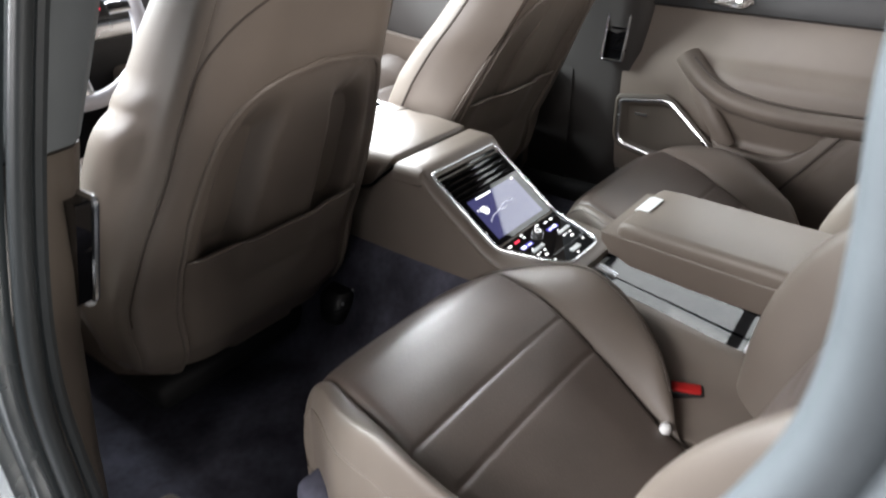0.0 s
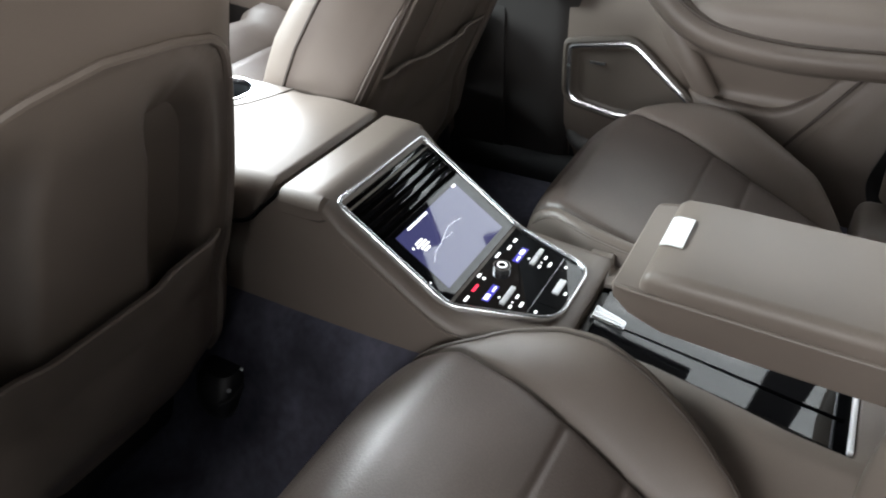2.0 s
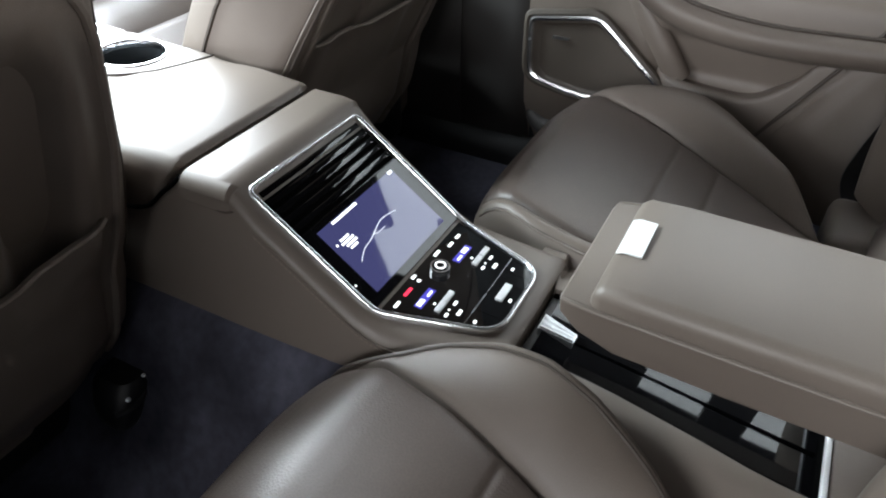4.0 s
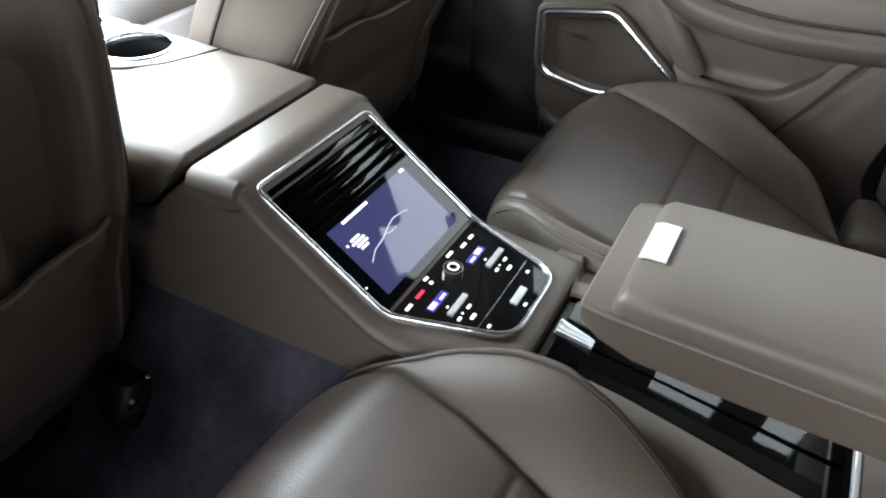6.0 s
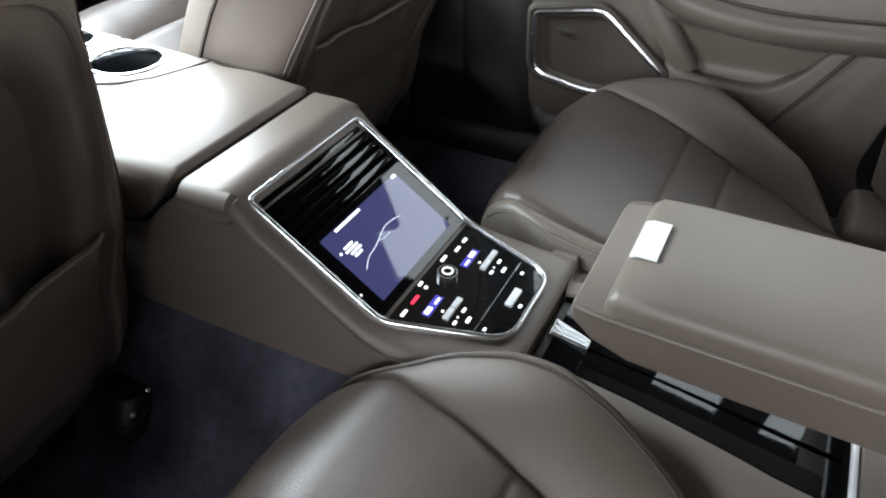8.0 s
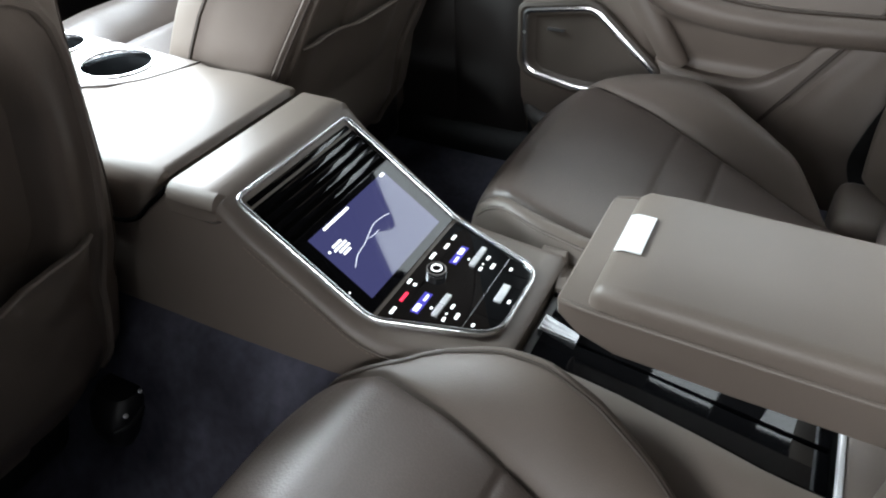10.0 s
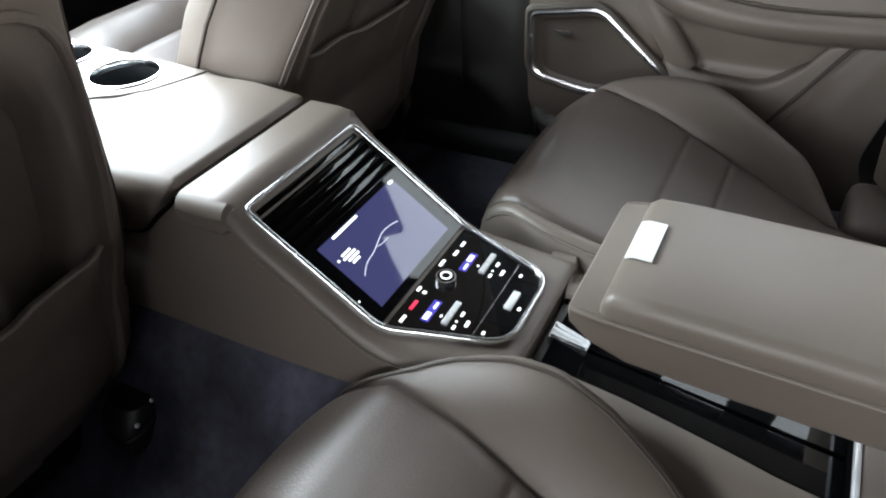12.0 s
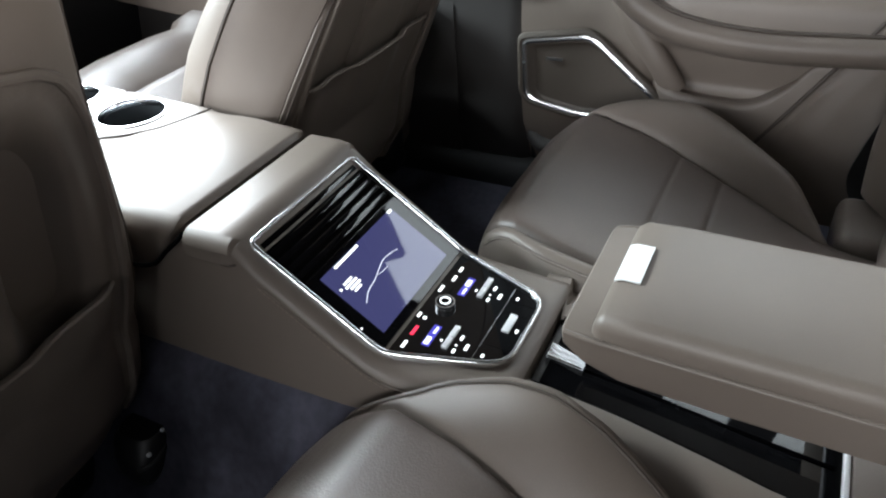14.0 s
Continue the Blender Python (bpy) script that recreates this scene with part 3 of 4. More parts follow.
# ---- rear seats ----
def rear_seat(side):
    """side -1 or 1: the seat beside the left or right door."""
    c = 0.362 * side
    seat = thing("rear_seat", "taupe leather bucket rear seat with side bolsters" + (" at the open door" if side < 0 else ", perforated cushion"), "seat", (c, -0.45, FLOOR), "rear seats")
    inv = Matrix.Translation((-c, 0.45, -FLOOR))
    if side < 0:
        arc = [math.pi / 2 * k / 16 for k in range(17)]
        line = [(-0.107, 0.30)] + [(-0.270 + 0.177 * math.cos(a) ** 0.62, 0.365 + 0.141 * math.sin(a) ** 0.66) for a in arc]
        line += [(y, 0.506 - 0.097 * step(-0.270, -0.70, y)) for y in np.linspace(-0.282, -0.68, 34)]
    else:
        nose = [(-0.118, 0.30), (-0.113, 0.36), (-0.113, 0.42), (-0.119, 0.455), (-0.131, 0.480), (-0.150, 0.497), (-0.175, 0.504)]
        line = nose + [(y, 0.504 - 0.095 * step(-0.16, -0.70, y) ** 0.9) for y in np.linspace(-0.20, -0.68, 40)]
    ln = len(line) - 1

    def at(v):
        k = min(ln - 1, int(v * ln))
        t = v * ln - k
        (y0, z0), (y1, z1) = line[k], line[k + 1]
        return y0 + (y1 - y0) * t, z0 + (z1 - z0) * t

    def inner(y, door=False):
        if door and side < 0:
            return interp(y, [-0.68, -0.52, -0.42, -0.366, -0.325, -0.255, -0.189, -0.149, -0.125, -0.10], [0.150, 0.205, 0.222, 0.221, 0.213, 0.197, 0.180, 0.166, 0.160, 0.156])
        if side > 0 and not door:
            return interp(y, [-0.68, -0.56, -0.465, -0.40, -0.35, -0.30, -0.262, -0.225, -0.192, -0.149, -0.125, -0.10], [0.060, 0.078, 0.145, 0.185, 0.198, 0.200, 0.195, 0.187, 0.178, 0.168, 0.162, 0.158])
        return interp(y, [-0.68, -0.56, -0.46, -0.355, -0.276, -0.18, -0.14, -0.115, -0.10], [0.072 - 0.022 * door, 0.083 - 0.025 * door, 0.119 - 0.010 * door, 0.156 - 0.004 * door, 0.182, 0.204, 0.202, 0.194, 0.19])

    def outer(y, door=False):
        if door and side < 0:
            return interp(y, [-0.68, -0.56, -0.50, -0.40, -0.35, -0.30, -0.25, -0.19, -0.15, -0.128, -0.115], [0.180, 0.245, 0.278, 0.287, 0.284, 0.276, 0.263, 0.237, 0.215, 0.202, 0.194])
        trim = 0.030 * step(-0.34, -0.50, y) if door and side > 0 else -0.010 * step(-0.36, -0.46, y) * step(-0.58, -0.54, y) * (not door)
        return -trim + interp(y, [-0.68, -0.572, -0.560, -0.545, -0.52, -0.465, -0.40, -0.35, -0.30, -0.25, -0.19, -0.15, -0.128, -0.115], [0.078, 0.088, 0.104, 0.126, 0.155, 0.205, 0.246, 0.263, 0.267, 0.258, 0.234, 0.220, 0.212, 0.206]) + grow * step(-0.54, -0.40, y) * step(-0.16, -0.25, y)

    grow = 0.010 if side < 0 else 0.0

    def swell(y):
        return 0.002 + 0.050 * step(-0.14 if side > 0 else -0.19, -0.38, y) * step(-0.590, -0.50, y)

    def lift(y, s):
        return swell(y) * (0.35 if side > 0 and s < 0 else 1.0)

    def insert(u, v):
        y, z = at(v)
        d = (2 * u - 1)
        w = inner(y, d * side > 0)
        groove = 0.007 * math.exp(-((1 - abs(d)) * w / 0.006) ** 2)
        for yc in (-0.345, -0.416):
            groove += (0.0024 * math.exp(-((y - yc) / 0.0040) ** 2) + 0.0008 * math.exp(-((y - yc) / 0.016) ** 2)) * step(-0.16, -0.2, y) * step(1.0, 0.93, abs(d))
        z += (0.006 * (1 - d * d) + (0.005 if side < 0 else 0.0)) * step(-0.13, -0.2, y) - groove
        return (c + d * w, y - nose_round(d * w, y), z)

    def nose_round(x, y):
        return (0.015 if side < 0 and x < 0 else 0.022) * (abs(x) / 0.2) ** 4 * step(-0.24, -0.13, y)

    perf = LEATHER_PERF
    part("cushion_insert", patch(insert, 44, 220, (0, 0, -0.10)), perf, seat, "dark perforated panel", 60, inv)
    for s in (-1, 1):
        def bolster(u, v):
            y, z = at(v)
            a, b = inner(y, s * side > 0), outer(y, s * side > 0)
            groove = 0.007 * math.exp(-(u * (b - a) / 0.006) ** 2)
            rise = lift(y, s) * math.sin(math.pi / 2 * min(1, u / (0.30 if side > 0 and s < 0 else 0.7)))
            low = min(z - 0.02, 0.36)
            k = 0.50 if side < 0 and s < 0 else (0.30 if side > 0 and s < 0 else 0.78)
            fall = 1.0 if u < k else math.sqrt(max(0.0, 1 - ((u - k) / (1 - k)) ** 2))
            return (c + s * (a + (b - a) * u), y - nose_round(s * (a + (b - a) * u), y), low + (z + rise - low) * fall - groove)
        part("cushion_bolster", patch(bolster, 26, 60, (0, 0, -0.05)), LEATHER, seat, "", 60, inv)
        line3 = []
        for k in range(5, 49):
            y, z = at(k / 62)
            a, b = inner(y, s * side > 0), outer(y, s * side > 0)
            crown = s * side < 0
            u = (0.52 if side > 0 else 0.74) if crown else 0.86
            fall = (math.sqrt(1 - (0.22 / 0.70) ** 2) if side > 0 else 1.0) if crown else (math.sqrt(1 - (0.08 / 0.22) ** 2) if side > 0 or s > 0 else math.sqrt(1 - (0.36 / 0.50) ** 2))
            low = min(z - 0.02, 0.36)
            line3.append((c + s * (a + (b - a) * u), y - nose_round(s * (a + (b - a) * u), y), low + (z + lift(y, s) - low) * fall + 0.0005))
        part("bolster_piping", tube(line3, 0.0017, 6), LEATHER, seat, "", 40, inv)
        part("piping_seam", tube([(c + (x - c) * 0.986, y, z + 0.0004) for x, y, z in line3], 0.0018, 6), LEATHER_DARK, seat, "", 40, inv)
    part("seat_base", box(c - 0.25, c + 0.25, -0.66, -0.135, FLOOR, 0.34, 0.02), CARPET, seat, "", 40, inv)

    # backrest, leaning back
    lean = radians(24)
    o = Vector((c, -0.655, 0.415))
    up = Vector((0, -math.sin(lean), math.cos(lean)))
    fwd = Vector((0, math.cos(lean), math.sin(lean)))

    def bw(s):
        return interp(s, [0, 0.2, 0.45, 0.62], [0.150, 0.168, 0.180, 0.15])

    def bo(s):
        return interp(s, [0, 0.06, 0.2, 0.42, 0.56, 0.62], [0.235, 0.262, 0.275, 0.262, 0.225, 0.17])

    def back_in(u, v):
        s, d = 0.62 * v, 2 * u - 1
        h = 0.02 * (1 - d * d) + 0.03 * math.sin(math.pi * min(1, s / 0.5)) - 0.008 * math.exp(-((1 - abs(d)) * bw(s) / 0.006) ** 2)
        for sc in (0.16, 0.23):
            h -= 0.004 * math.exp(-((s - sc) / 0.005) ** 2)
        return o + Vector((d * bw(s), 0, 0)) + up * s + fwd * h

    part("backrest_insert", patch(back_in, 30, 80, -fwd * 0.06), perf, seat, "", 60, inv)
    for q in (-1, 1):
        def back_bol(u, v):
            s = 0.62 * v
            a, b = bw(s), bo(s)
            rise = (0.085 * math.sin(math.pi * min(1, (s + 0.10) / 0.62)) ** 0.8) * math.sin(math.pi / 2 * min(1, u / 0.55))
            if u > 0.6:
                rise = (rise + 0.10) * math.sqrt(max(0, 1 - ((u - 0.6) / 0.4) ** 2)) - 0.10
            h = 0.03 * math.sin(math.pi * min(1, s / 0.5)) + rise - 0.008 * math.exp(-(u * (b - a) / 0.006) ** 2)
            return o + Vector((q * (a + (b - a) * u), 0, 0)) + up * s + fwd * h
        part("backrest_bolster", patch(back_bol, 24, 60, -fwd * 0.04), LEATHER, seat, "", 60, inv)
    return seat


rear_seat(-1)
rear_seat(1)

# belt buckles beside the centre tray
for s in (-1, 1):
    x, y = 0.198 * s, -0.552
    buckle = thing("belt_buckle", "red release button in a black belt buckle between cushion and tray", "buckle", (x, y, 0.40), "belt buckles")
    inv = Matrix.Translation((-x, -y, -0.40))
    turn = inv @ Matrix.Translation((x, y, 0.450)) @ pose(0, 0, 0, 0, 0, 66 * s) @ pose(0, 0, 0, 14, 0, 0)
    part("buckle_body", box(-0.026, 0.027, -0.012, 0.012, -0.05, 0.008, 0.005), TRIM_BLACK, buckle, "", 40, turn)
    part("release_button", box(-0.022, 0.021, -0.009, 0.008, 0.002, 0.0125, 0.0035), RED_PLASTIC, buckle, "red plastic", 40, turn)
for s in (-1, 1):
    stud = new("seat_stud", mesh("seat_stud", cyl(0.009, 0.007, 0.012, 20, Matrix.Translation((0, 0, 0)), 0.003), PALE))
    stud.location = (-0.285 * -s, -0.558, 0.446)
    tagged(stud, "small white plastic stud at the cushion seam", "stud", "seat studs")
filler = new("seat_divider", mesh("seat_divider", box(-0.112, 0.112, -0.92, -0.70, 0.36, 1.0, 0.03), LEATHER))
tagged(filler, "taupe leather divider panel between the two rear seats", "divider panel")
for x in (-0.225, 0.225, -0.51, 0.51):
    pad = new("side_pad", mesh("side_pad", box(-0.072, 0.072, -0.085, 0.055, -0.08, 0.012, 0.02), LEATHER))
    pad.location = (x, -0.640, 0.402 if abs(x) < 0.3 else 0.405)
    tagged(pad, "taupe leather pad at the rear corner of the cushion", "pad", "side pads")


# ---- front seats ----
def front_seat(side, shift, tilt, who):
    c = 0.397 * side if side < 0 else 0.385
    seat = thing("front_seat", who, "seat", (c, 0.3, FLOOR), "front seats")
    inv = Matrix.Translation((-c, -0.3, -FLOOR))

    def half(z):
        return interp(z, [0.345, 0.36, 0.39, 0.48, 0.55, 0.60, 0.66, 0.70, 0.74, 0.80, 0.855, 0.90, 1.0, 1.08, 1.20], [0.192, 0.216, 0.236, 0.252, 0.254, 0.247, 0.236, 0.225, 0.214, 0.196, 0.182, 0.172, 0.150, 0.122, 0.09])

    def edge(x, z):
        """Half width of the back shell on the side of x: a little wider towards the door."""
        return half(z) + (0.010 * step(0.74, 0.85, z) if x * side > 0 else 0.0)

    def half_front(z):
        return interp(z, [0.40, 0.50, 0.65, 0.80, 0.90, 0.97, 1.03, 1.10, 1.20], [0.230, 0.255, 0.253, 0.234, 0.212, 0.196, 0.168, 0.130, 0.09])

    def rear(x, z):
        t = abs(x) / edge(x, z)
        y = 0.090 + shift - tilt * max(-0.08, z - 0.60) - 0.18 * min(0, z - 0.52) + 0.025 * step(0.43, 0.355, z)
        y += (0.040 if side < 0 else 0.010) * max(0, t - 0.45) ** 2 / 0.3 + 0.010 * step(0.92, 1.0, t)
        return y

    def arch(z, x=0.0):
        """Half width of the recessed panel, narrower towards the door."""
        if z > 0.902:
            return 0
        return (0.87 if x * side > 0 else 1.0) * interp(z, [0.36, 0.48, 0.60, 0.70, 0.78, 0.82, 0.85, 0.87, 0.885, 0.895, 0.902], [0.192, 0.206, 0.210, 0.200, 0.182, 0.170, 0.154, 0.136, 0.110, 0.070, 0.0])

    def rear_cut(x, z):
        y = rear(x, z)
        a = arch(z, x)
        if a > 0:
            inside = step(0.0, 0.016, a - abs(x)) * step(0.902, 0.885, z)
            y += 0.009 * inside
            mid = interp(z, [0.5, 0.65, 0.78, 0.86], [0.122, 0.118, 0.108, 0.088]) * (0.87 if x * side > 0 else 1.0)
            wide = 0.052 if abs(x) < mid else interp(z, [0.5, 0.65, 0.78, 0.86], [0.064, 0.060, 0.048, 0.034])
            t = min(1.0, abs(abs(x) - mid) / wide)
            scoop = 0.046 * step(1.0, 0.22, t) * step(0.872, 0.79, z) * (0.6 + 0.4 * step(0.57, 0.66, z))
            y += scoop * inside
        return y

    def shell(u, v):
        z = 0.345 + 0.845 * v
        x = (2 * u - 1) * edge((2 * u - 1), z) * 0.97
        return (c + x, rear_cut(x, z), z)

    part("back_shell", patch(shell, 90, 110, (0, 0.05, 0)), LEATHER, seat, "moulded leather back with two knee scoops", 50, inv)
    # side wrap and front bolsters
    rings = []
    def depth(z):
        return interp(z, [0.40, 0.5, 0.7, 0.95, 1.1, 1.2], [0.12, 0.17, 0.18, 0.14, 0.10, 0.08]) * (1.0 if side < 0 else 1.1)

    def wrap(w, f, d):
        """Half a section: from the back shell round the side to the front."""
        return [(w * 0.955, 0.003), (w * 0.975, 0.003), (w * 0.99, 0.008), (w + (f - w) * 0.10, 0.020), (w + (f - w) * 0.25, 0.030), (w + (f - w) * 0.40, 0.040), (w + (f - w) * 0.80, d * 0.45), (f, d * 0.66), (f * 0.975, d * 0.90), (f * 0.90, d), (f * 0.80, d * 0.97), (f * 0.68, d * 0.80), (f * 0.55, d * 0.62), (f * 0.25, d * 0.55)]

    def flank(w, f, d):
        """The door side of the driver seat: a valley between the shell and the narrow front bolster."""
        n = f - w
        return [(w * 0.955, 0.003), (w * 0.975, 0.003), (w * 0.99, 0.008), (w + 0.002, 0.018), (w + 0.003, 0.034), (w + 0.003 + n * 0.1, d * 0.36), (w + n * 0.72, d * 0.44), (f, d * 0.62), (f * 0.985, d * 0.90), (f * 0.90, d), (f * 0.80, d * 0.97), (f * 0.68, d * 0.80), (f * 0.55, d * 0.62), (f * 0.25, d * 0.55)]

    for i in range(72):
        z = 0.345 + 0.845 * i / 71
        w, f, d, yb = half(z), half_front(z), depth(z), rear(half(z) * 0.97, z)
        k = 1 - 0.17 * step(0.80, 0.96, z) - 0.04 * math.exp(-((z - 0.845) / 0.012) ** 2) if side < 0 else 1.0
        outer_f = w + 0.012 + max(0.0, f * k - w - 0.012)
        rings.append([(c + a, yb + b, z) for a, b in wrap(w, f, d)] + [(c - a, yb + b, z) for a, b in reversed((flank if side < 0 else wrap)(edge(side, z), max(outer_f, edge(side, z) + 0.008), d))])
    part("bolster_wrap", loft(rings), LEATHER, seat, "", 50, inv)
    for s in ((-1, 1) if side > 0 else (1,)):
        side_line = [(c + s * (half_front(z) + 0.0005), rear(half(z), z) + depth(z) * 0.66, z) for z in np.linspace(0.43, 1.08, 30)]
        part("side_seam", tube(side_line, 0.003, 6, up=(s, 0, 0)), LEATHER_DARK, seat, "", 40, inv)
    for s in (-1, 1):
        seam = [(c + s * edge(s, z) * (0.965 if s * side > 0 else 0.945) * math.sqrt(max(0.0, 1 - (max(0, z - 0.90) / 0.135) ** 2.5)), 0.0, z) for z in 0.50 + 0.535 * np.sin(np.linspace(0, math.pi / 2, 40))]
        seam = [(x, rear(x - c, z) - 0.0001, z) for x, _, z in seam]
        part("back_seam", tube(seam, 0.0017, 6, up=(0, -1, 0)), LEATHER_DARK, seat, "", 40, inv)
    # piping round the recess
    pts = []
    for k in range(61):
        z = 0.38 + 0.522 * math.sin(math.pi / 2 * k / 60)
        pts.append((-arch(z, -1), z))
    pts += [(-x * arch(z, 1) / max(1e-6, arch(z, -1)), z) for x, z in reversed(pts[:-1])]
    line = [(c + x, rear(x, z) - 0.0005, z) for x, z in pts]
    part("recess_piping", tube(line, 0.0046, 8, up=(0, -1, 0)), LEATHER, seat, "", 40, inv)
    part("recess_seam", stitches([(c + x * 1.035, rear(x * 1.035, z) - 0.0004, z + 0.006 * (z > 0.8)) for x, z in pts], up=(0, -1, 0)), THREAD, seat, "", 40, inv)

    # map pocket
    def pocket(u, v):
        z0, z1 = 0.362, 0.610 if side < 0 else 0.650
        z = z0 + (z1 - z0) * v
        x = (2 * u - 1) * min(0.190, arch(z, 2 * u - 1) - 0.010)
        bulge = 0.012 * (1 - (2 * u - 1) ** 6) * (0.4 + 0.6 * v)
        dip = 0.28 * max(0.0, rear_cut(x, z) - rear(x, z) - 0.009) * step(0.3, 1.0, v)
        return (c + x, rear(x, z) + 0.006 + dip - bulge - 0.003 * step(0.93, 1.0, v), z)
    part("map_pocket", patch(pocket, 30, 24, (0, 0.008, 0)), LEATHER, seat, "flat leather pocket", 50, inv)
    lip = [pocket(u, 1.0) for u in np.linspace(0, 1, 30)]
    part("pocket_lip", tube([(x, y, z) for x, y, z in lip], 0.0028, 8), LEATHER, seat, "", 40, inv)
    # cushion and black frame below
    rows = []
    for y, top in ((0.25, 0.44), (0.30, 0.455), (0.45, 0.510), (0.56, 0.550), (0.580, 0.554), (0.590, 0.548), (0.600, 0.558), (0.66, 0.582), (0.70, 0.588), (0.725, 0.576), (0.74, 0.545), (0.745, 0.48)):
        w = interp(y, [0.25, 0.30, 0.66, 0.745], [0.20, 0.235, 0.235, 0.215])
        rows.append([(c + a * w, y + shift * 0.5, FLOOR + 0.14 if b is None else top + b) for a, b in ((-1, None), (-1.02, -0.07), (-1.0, -0.012), (-0.9, 0.012), (-0.74, 0.006), (-0.66, -0.010), (-0.3, -0.004), (0.3, -0.004), (0.66, -0.010), (0.74, 0.006), (0.9, 0.012), (1.0, -0.012), (1.02, -0.07), (1, None))])
    part("cushion", loft(rows), LEATHER_PERF, seat, "", 50, inv)
    part("seat_frame", box(c - 0.19, c + 0.19, 0.26 + shift, 0.60 + shift, FLOOR + 0.03, 0.29, 0.02), BLACK_MATTE, seat, "", 40, inv)
    for s in ((1,) if side < 0 else ()):
        part("rail", box(c + s * 0.17 - 0.02, c + s * 0.17 + 0.02, 0.30 + shift, 0.68 + shift, FLOOR, FLOOR + 0.02, 0.005), BLACK_MATTE, seat, "", 40, inv)
        hinge = part("hinge_cover", loft([[(x0 + rx * math.copysign(abs(math.cos(k)) ** 0.7, math.cos(k)), 0.166 + ry * math.copysign(abs(math.sin(k)) ** 0.7, math.sin(k)), z) for k in [math.pi * i / 14 for i in range(28)]] for z, x0, rx, ry in ((0.287, -0.230, 0.010, 0.014), (0.293, -0.229, 0.020, 0.024), (0.306, -0.226, 0.025, 0.030), (0.330, -0.220, 0.028, 0.034), (0.350, -0.212, 0.028, 0.034), (0.360, -0.208, 0.022, 0.028))]), TRIM_BLACK, seat, "black plastic hinge cover", 40, inv)
        part("hinge_rib", tube(catmull([(-0.2475, 0.146, 0.326), (-0.232, 0.134, 0.330), (-0.214, 0.132, 0.336), (-0.196, 0.142, 0.342)], 6), 0.0035, 8), TRIM_BLACK, hinge, "", 40, Matrix())
        part("side_cover", loft([[(c + s * (half_front(z) + a), rear(half(z) * 0.97, z) + b, z) for a, b in ((-0.03, 0.022), (-0.006, 0.024), (0.003, 0.035), (0.006, 0.06), (0.006, 0.12), (-0.03, 0.125))] for z in np.linspace(0.36, 0.62, 12)]), BLACK_MATTE, seat, "black plastic side cover", 40, inv)
        for x, y, z in ((-0.206, 0.130, 0.366), (-0.231, 0.137, 0.343)):
            part("bolt", cyl(0.0040, 0.003, 0.008, 16, look((x, y, z), (x + 0.35, y + 0.64, z - 0.69)), 0.001), CHROME_DIM, hinge, "", 40, Matrix())
    # added block between seat and door, keeps light off the floor behind
    if side > 0:
        part("side_valance", box(c + 0.225, c + 0.310, 0.28, 0.75, 0.245, 0.50, 0.025), TRIM_BLACK, seat, "added black block that keeps light off the floor", 40, inv)
    part("headrest", loft([[(c + w * math.cos(a), 0.09 + shift - tilt * (z - 0.60) + 0.05 + d * math.sin(a), z) for a in [2 * math.pi * i / 28 for i in range(28)]] for z, w, d in ((1.17, 0.10, 0.04), (1.185, 0.125, 0.055), (1.22, 0.13, 0.06), (1.25, 0.11, 0.05), (1.26, 0.07, 0.03))]), LEATHER, seat, "", 50, inv)
    return seat


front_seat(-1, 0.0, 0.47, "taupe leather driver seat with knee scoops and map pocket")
front_seat(1, 0.058, 0.52, "taupe leather passenger seat with map pocket on its back")


# ---- right side: closed rear door, pillar, tinted window ----
door = thing("door_1", "closed rear door with taupe leather panel, armrest and speaker", "door", (0.80, -0.4, 0.25), kind="structure")
door_inv = Matrix.Translation((-0.80, 0.4, -0.25))


def dpart(name, bm, material, label="", angle=50):
    return part(name, bm, material, door, label, angle, door_inv)


def door_x(y, z):
    x = 0.775 - 0.035 * step(0.80, 0.60, z) + 0.03 * step(0.45, 0.25, z)
    x -= 0.03 * step(0.70, 0.66, z) * step(-0.14, -0.30, y) * step(0.45, 0.58, z)
    x += 0.03 * step(-0.22, -0.27, y) * step(-0.52, -0.46, y) * step(0.60, 0.56, z) * step(0.46, 0.50, z)
    return x


dpart("door_panel", patch(lambda u, v: (door_x(0.02 - 0.98 * u, 0.22 + 0.58 * v), 0.02 - 0.98 * u, 0.22 + 0.58 * v), 90, 60, (0.04, 0, 0)), LEATHER)
dpart("window_rail", loft([[(0.772 + a, y, 0.80 + b) for a, b in ((0, 0), (-0.008, 0.006), (-0.008, 0.030), (0.004, 0.075), (0.04, 0.082), (0.04, 0))] for y in (0.02, -0.4, -0.96)]), TRIM_BLACK)
pane = dpart("window_pane", loft([[(0.785, y, 0.875), (0.791, y, 0.875), (0.672, y, 1.30), (0.666, y, 1.30)] for y in (-0.95, -0.5, 0.01)]), TINT, "tinted glass")
pane.visible_shadow = False
def frame_x(z):
    return 0.785 - 0.28 * (z - 0.875)


def window_post(y0, y1, z0, z1):
    return loft([[(frame_x(z) - 0.012, y0, z), (frame_x(z) - 0.012, y1, z), (frame_x(z) + 0.012, y1, z), (frame_x(z) + 0.012, y0, z)] for z in (z0, z1)])


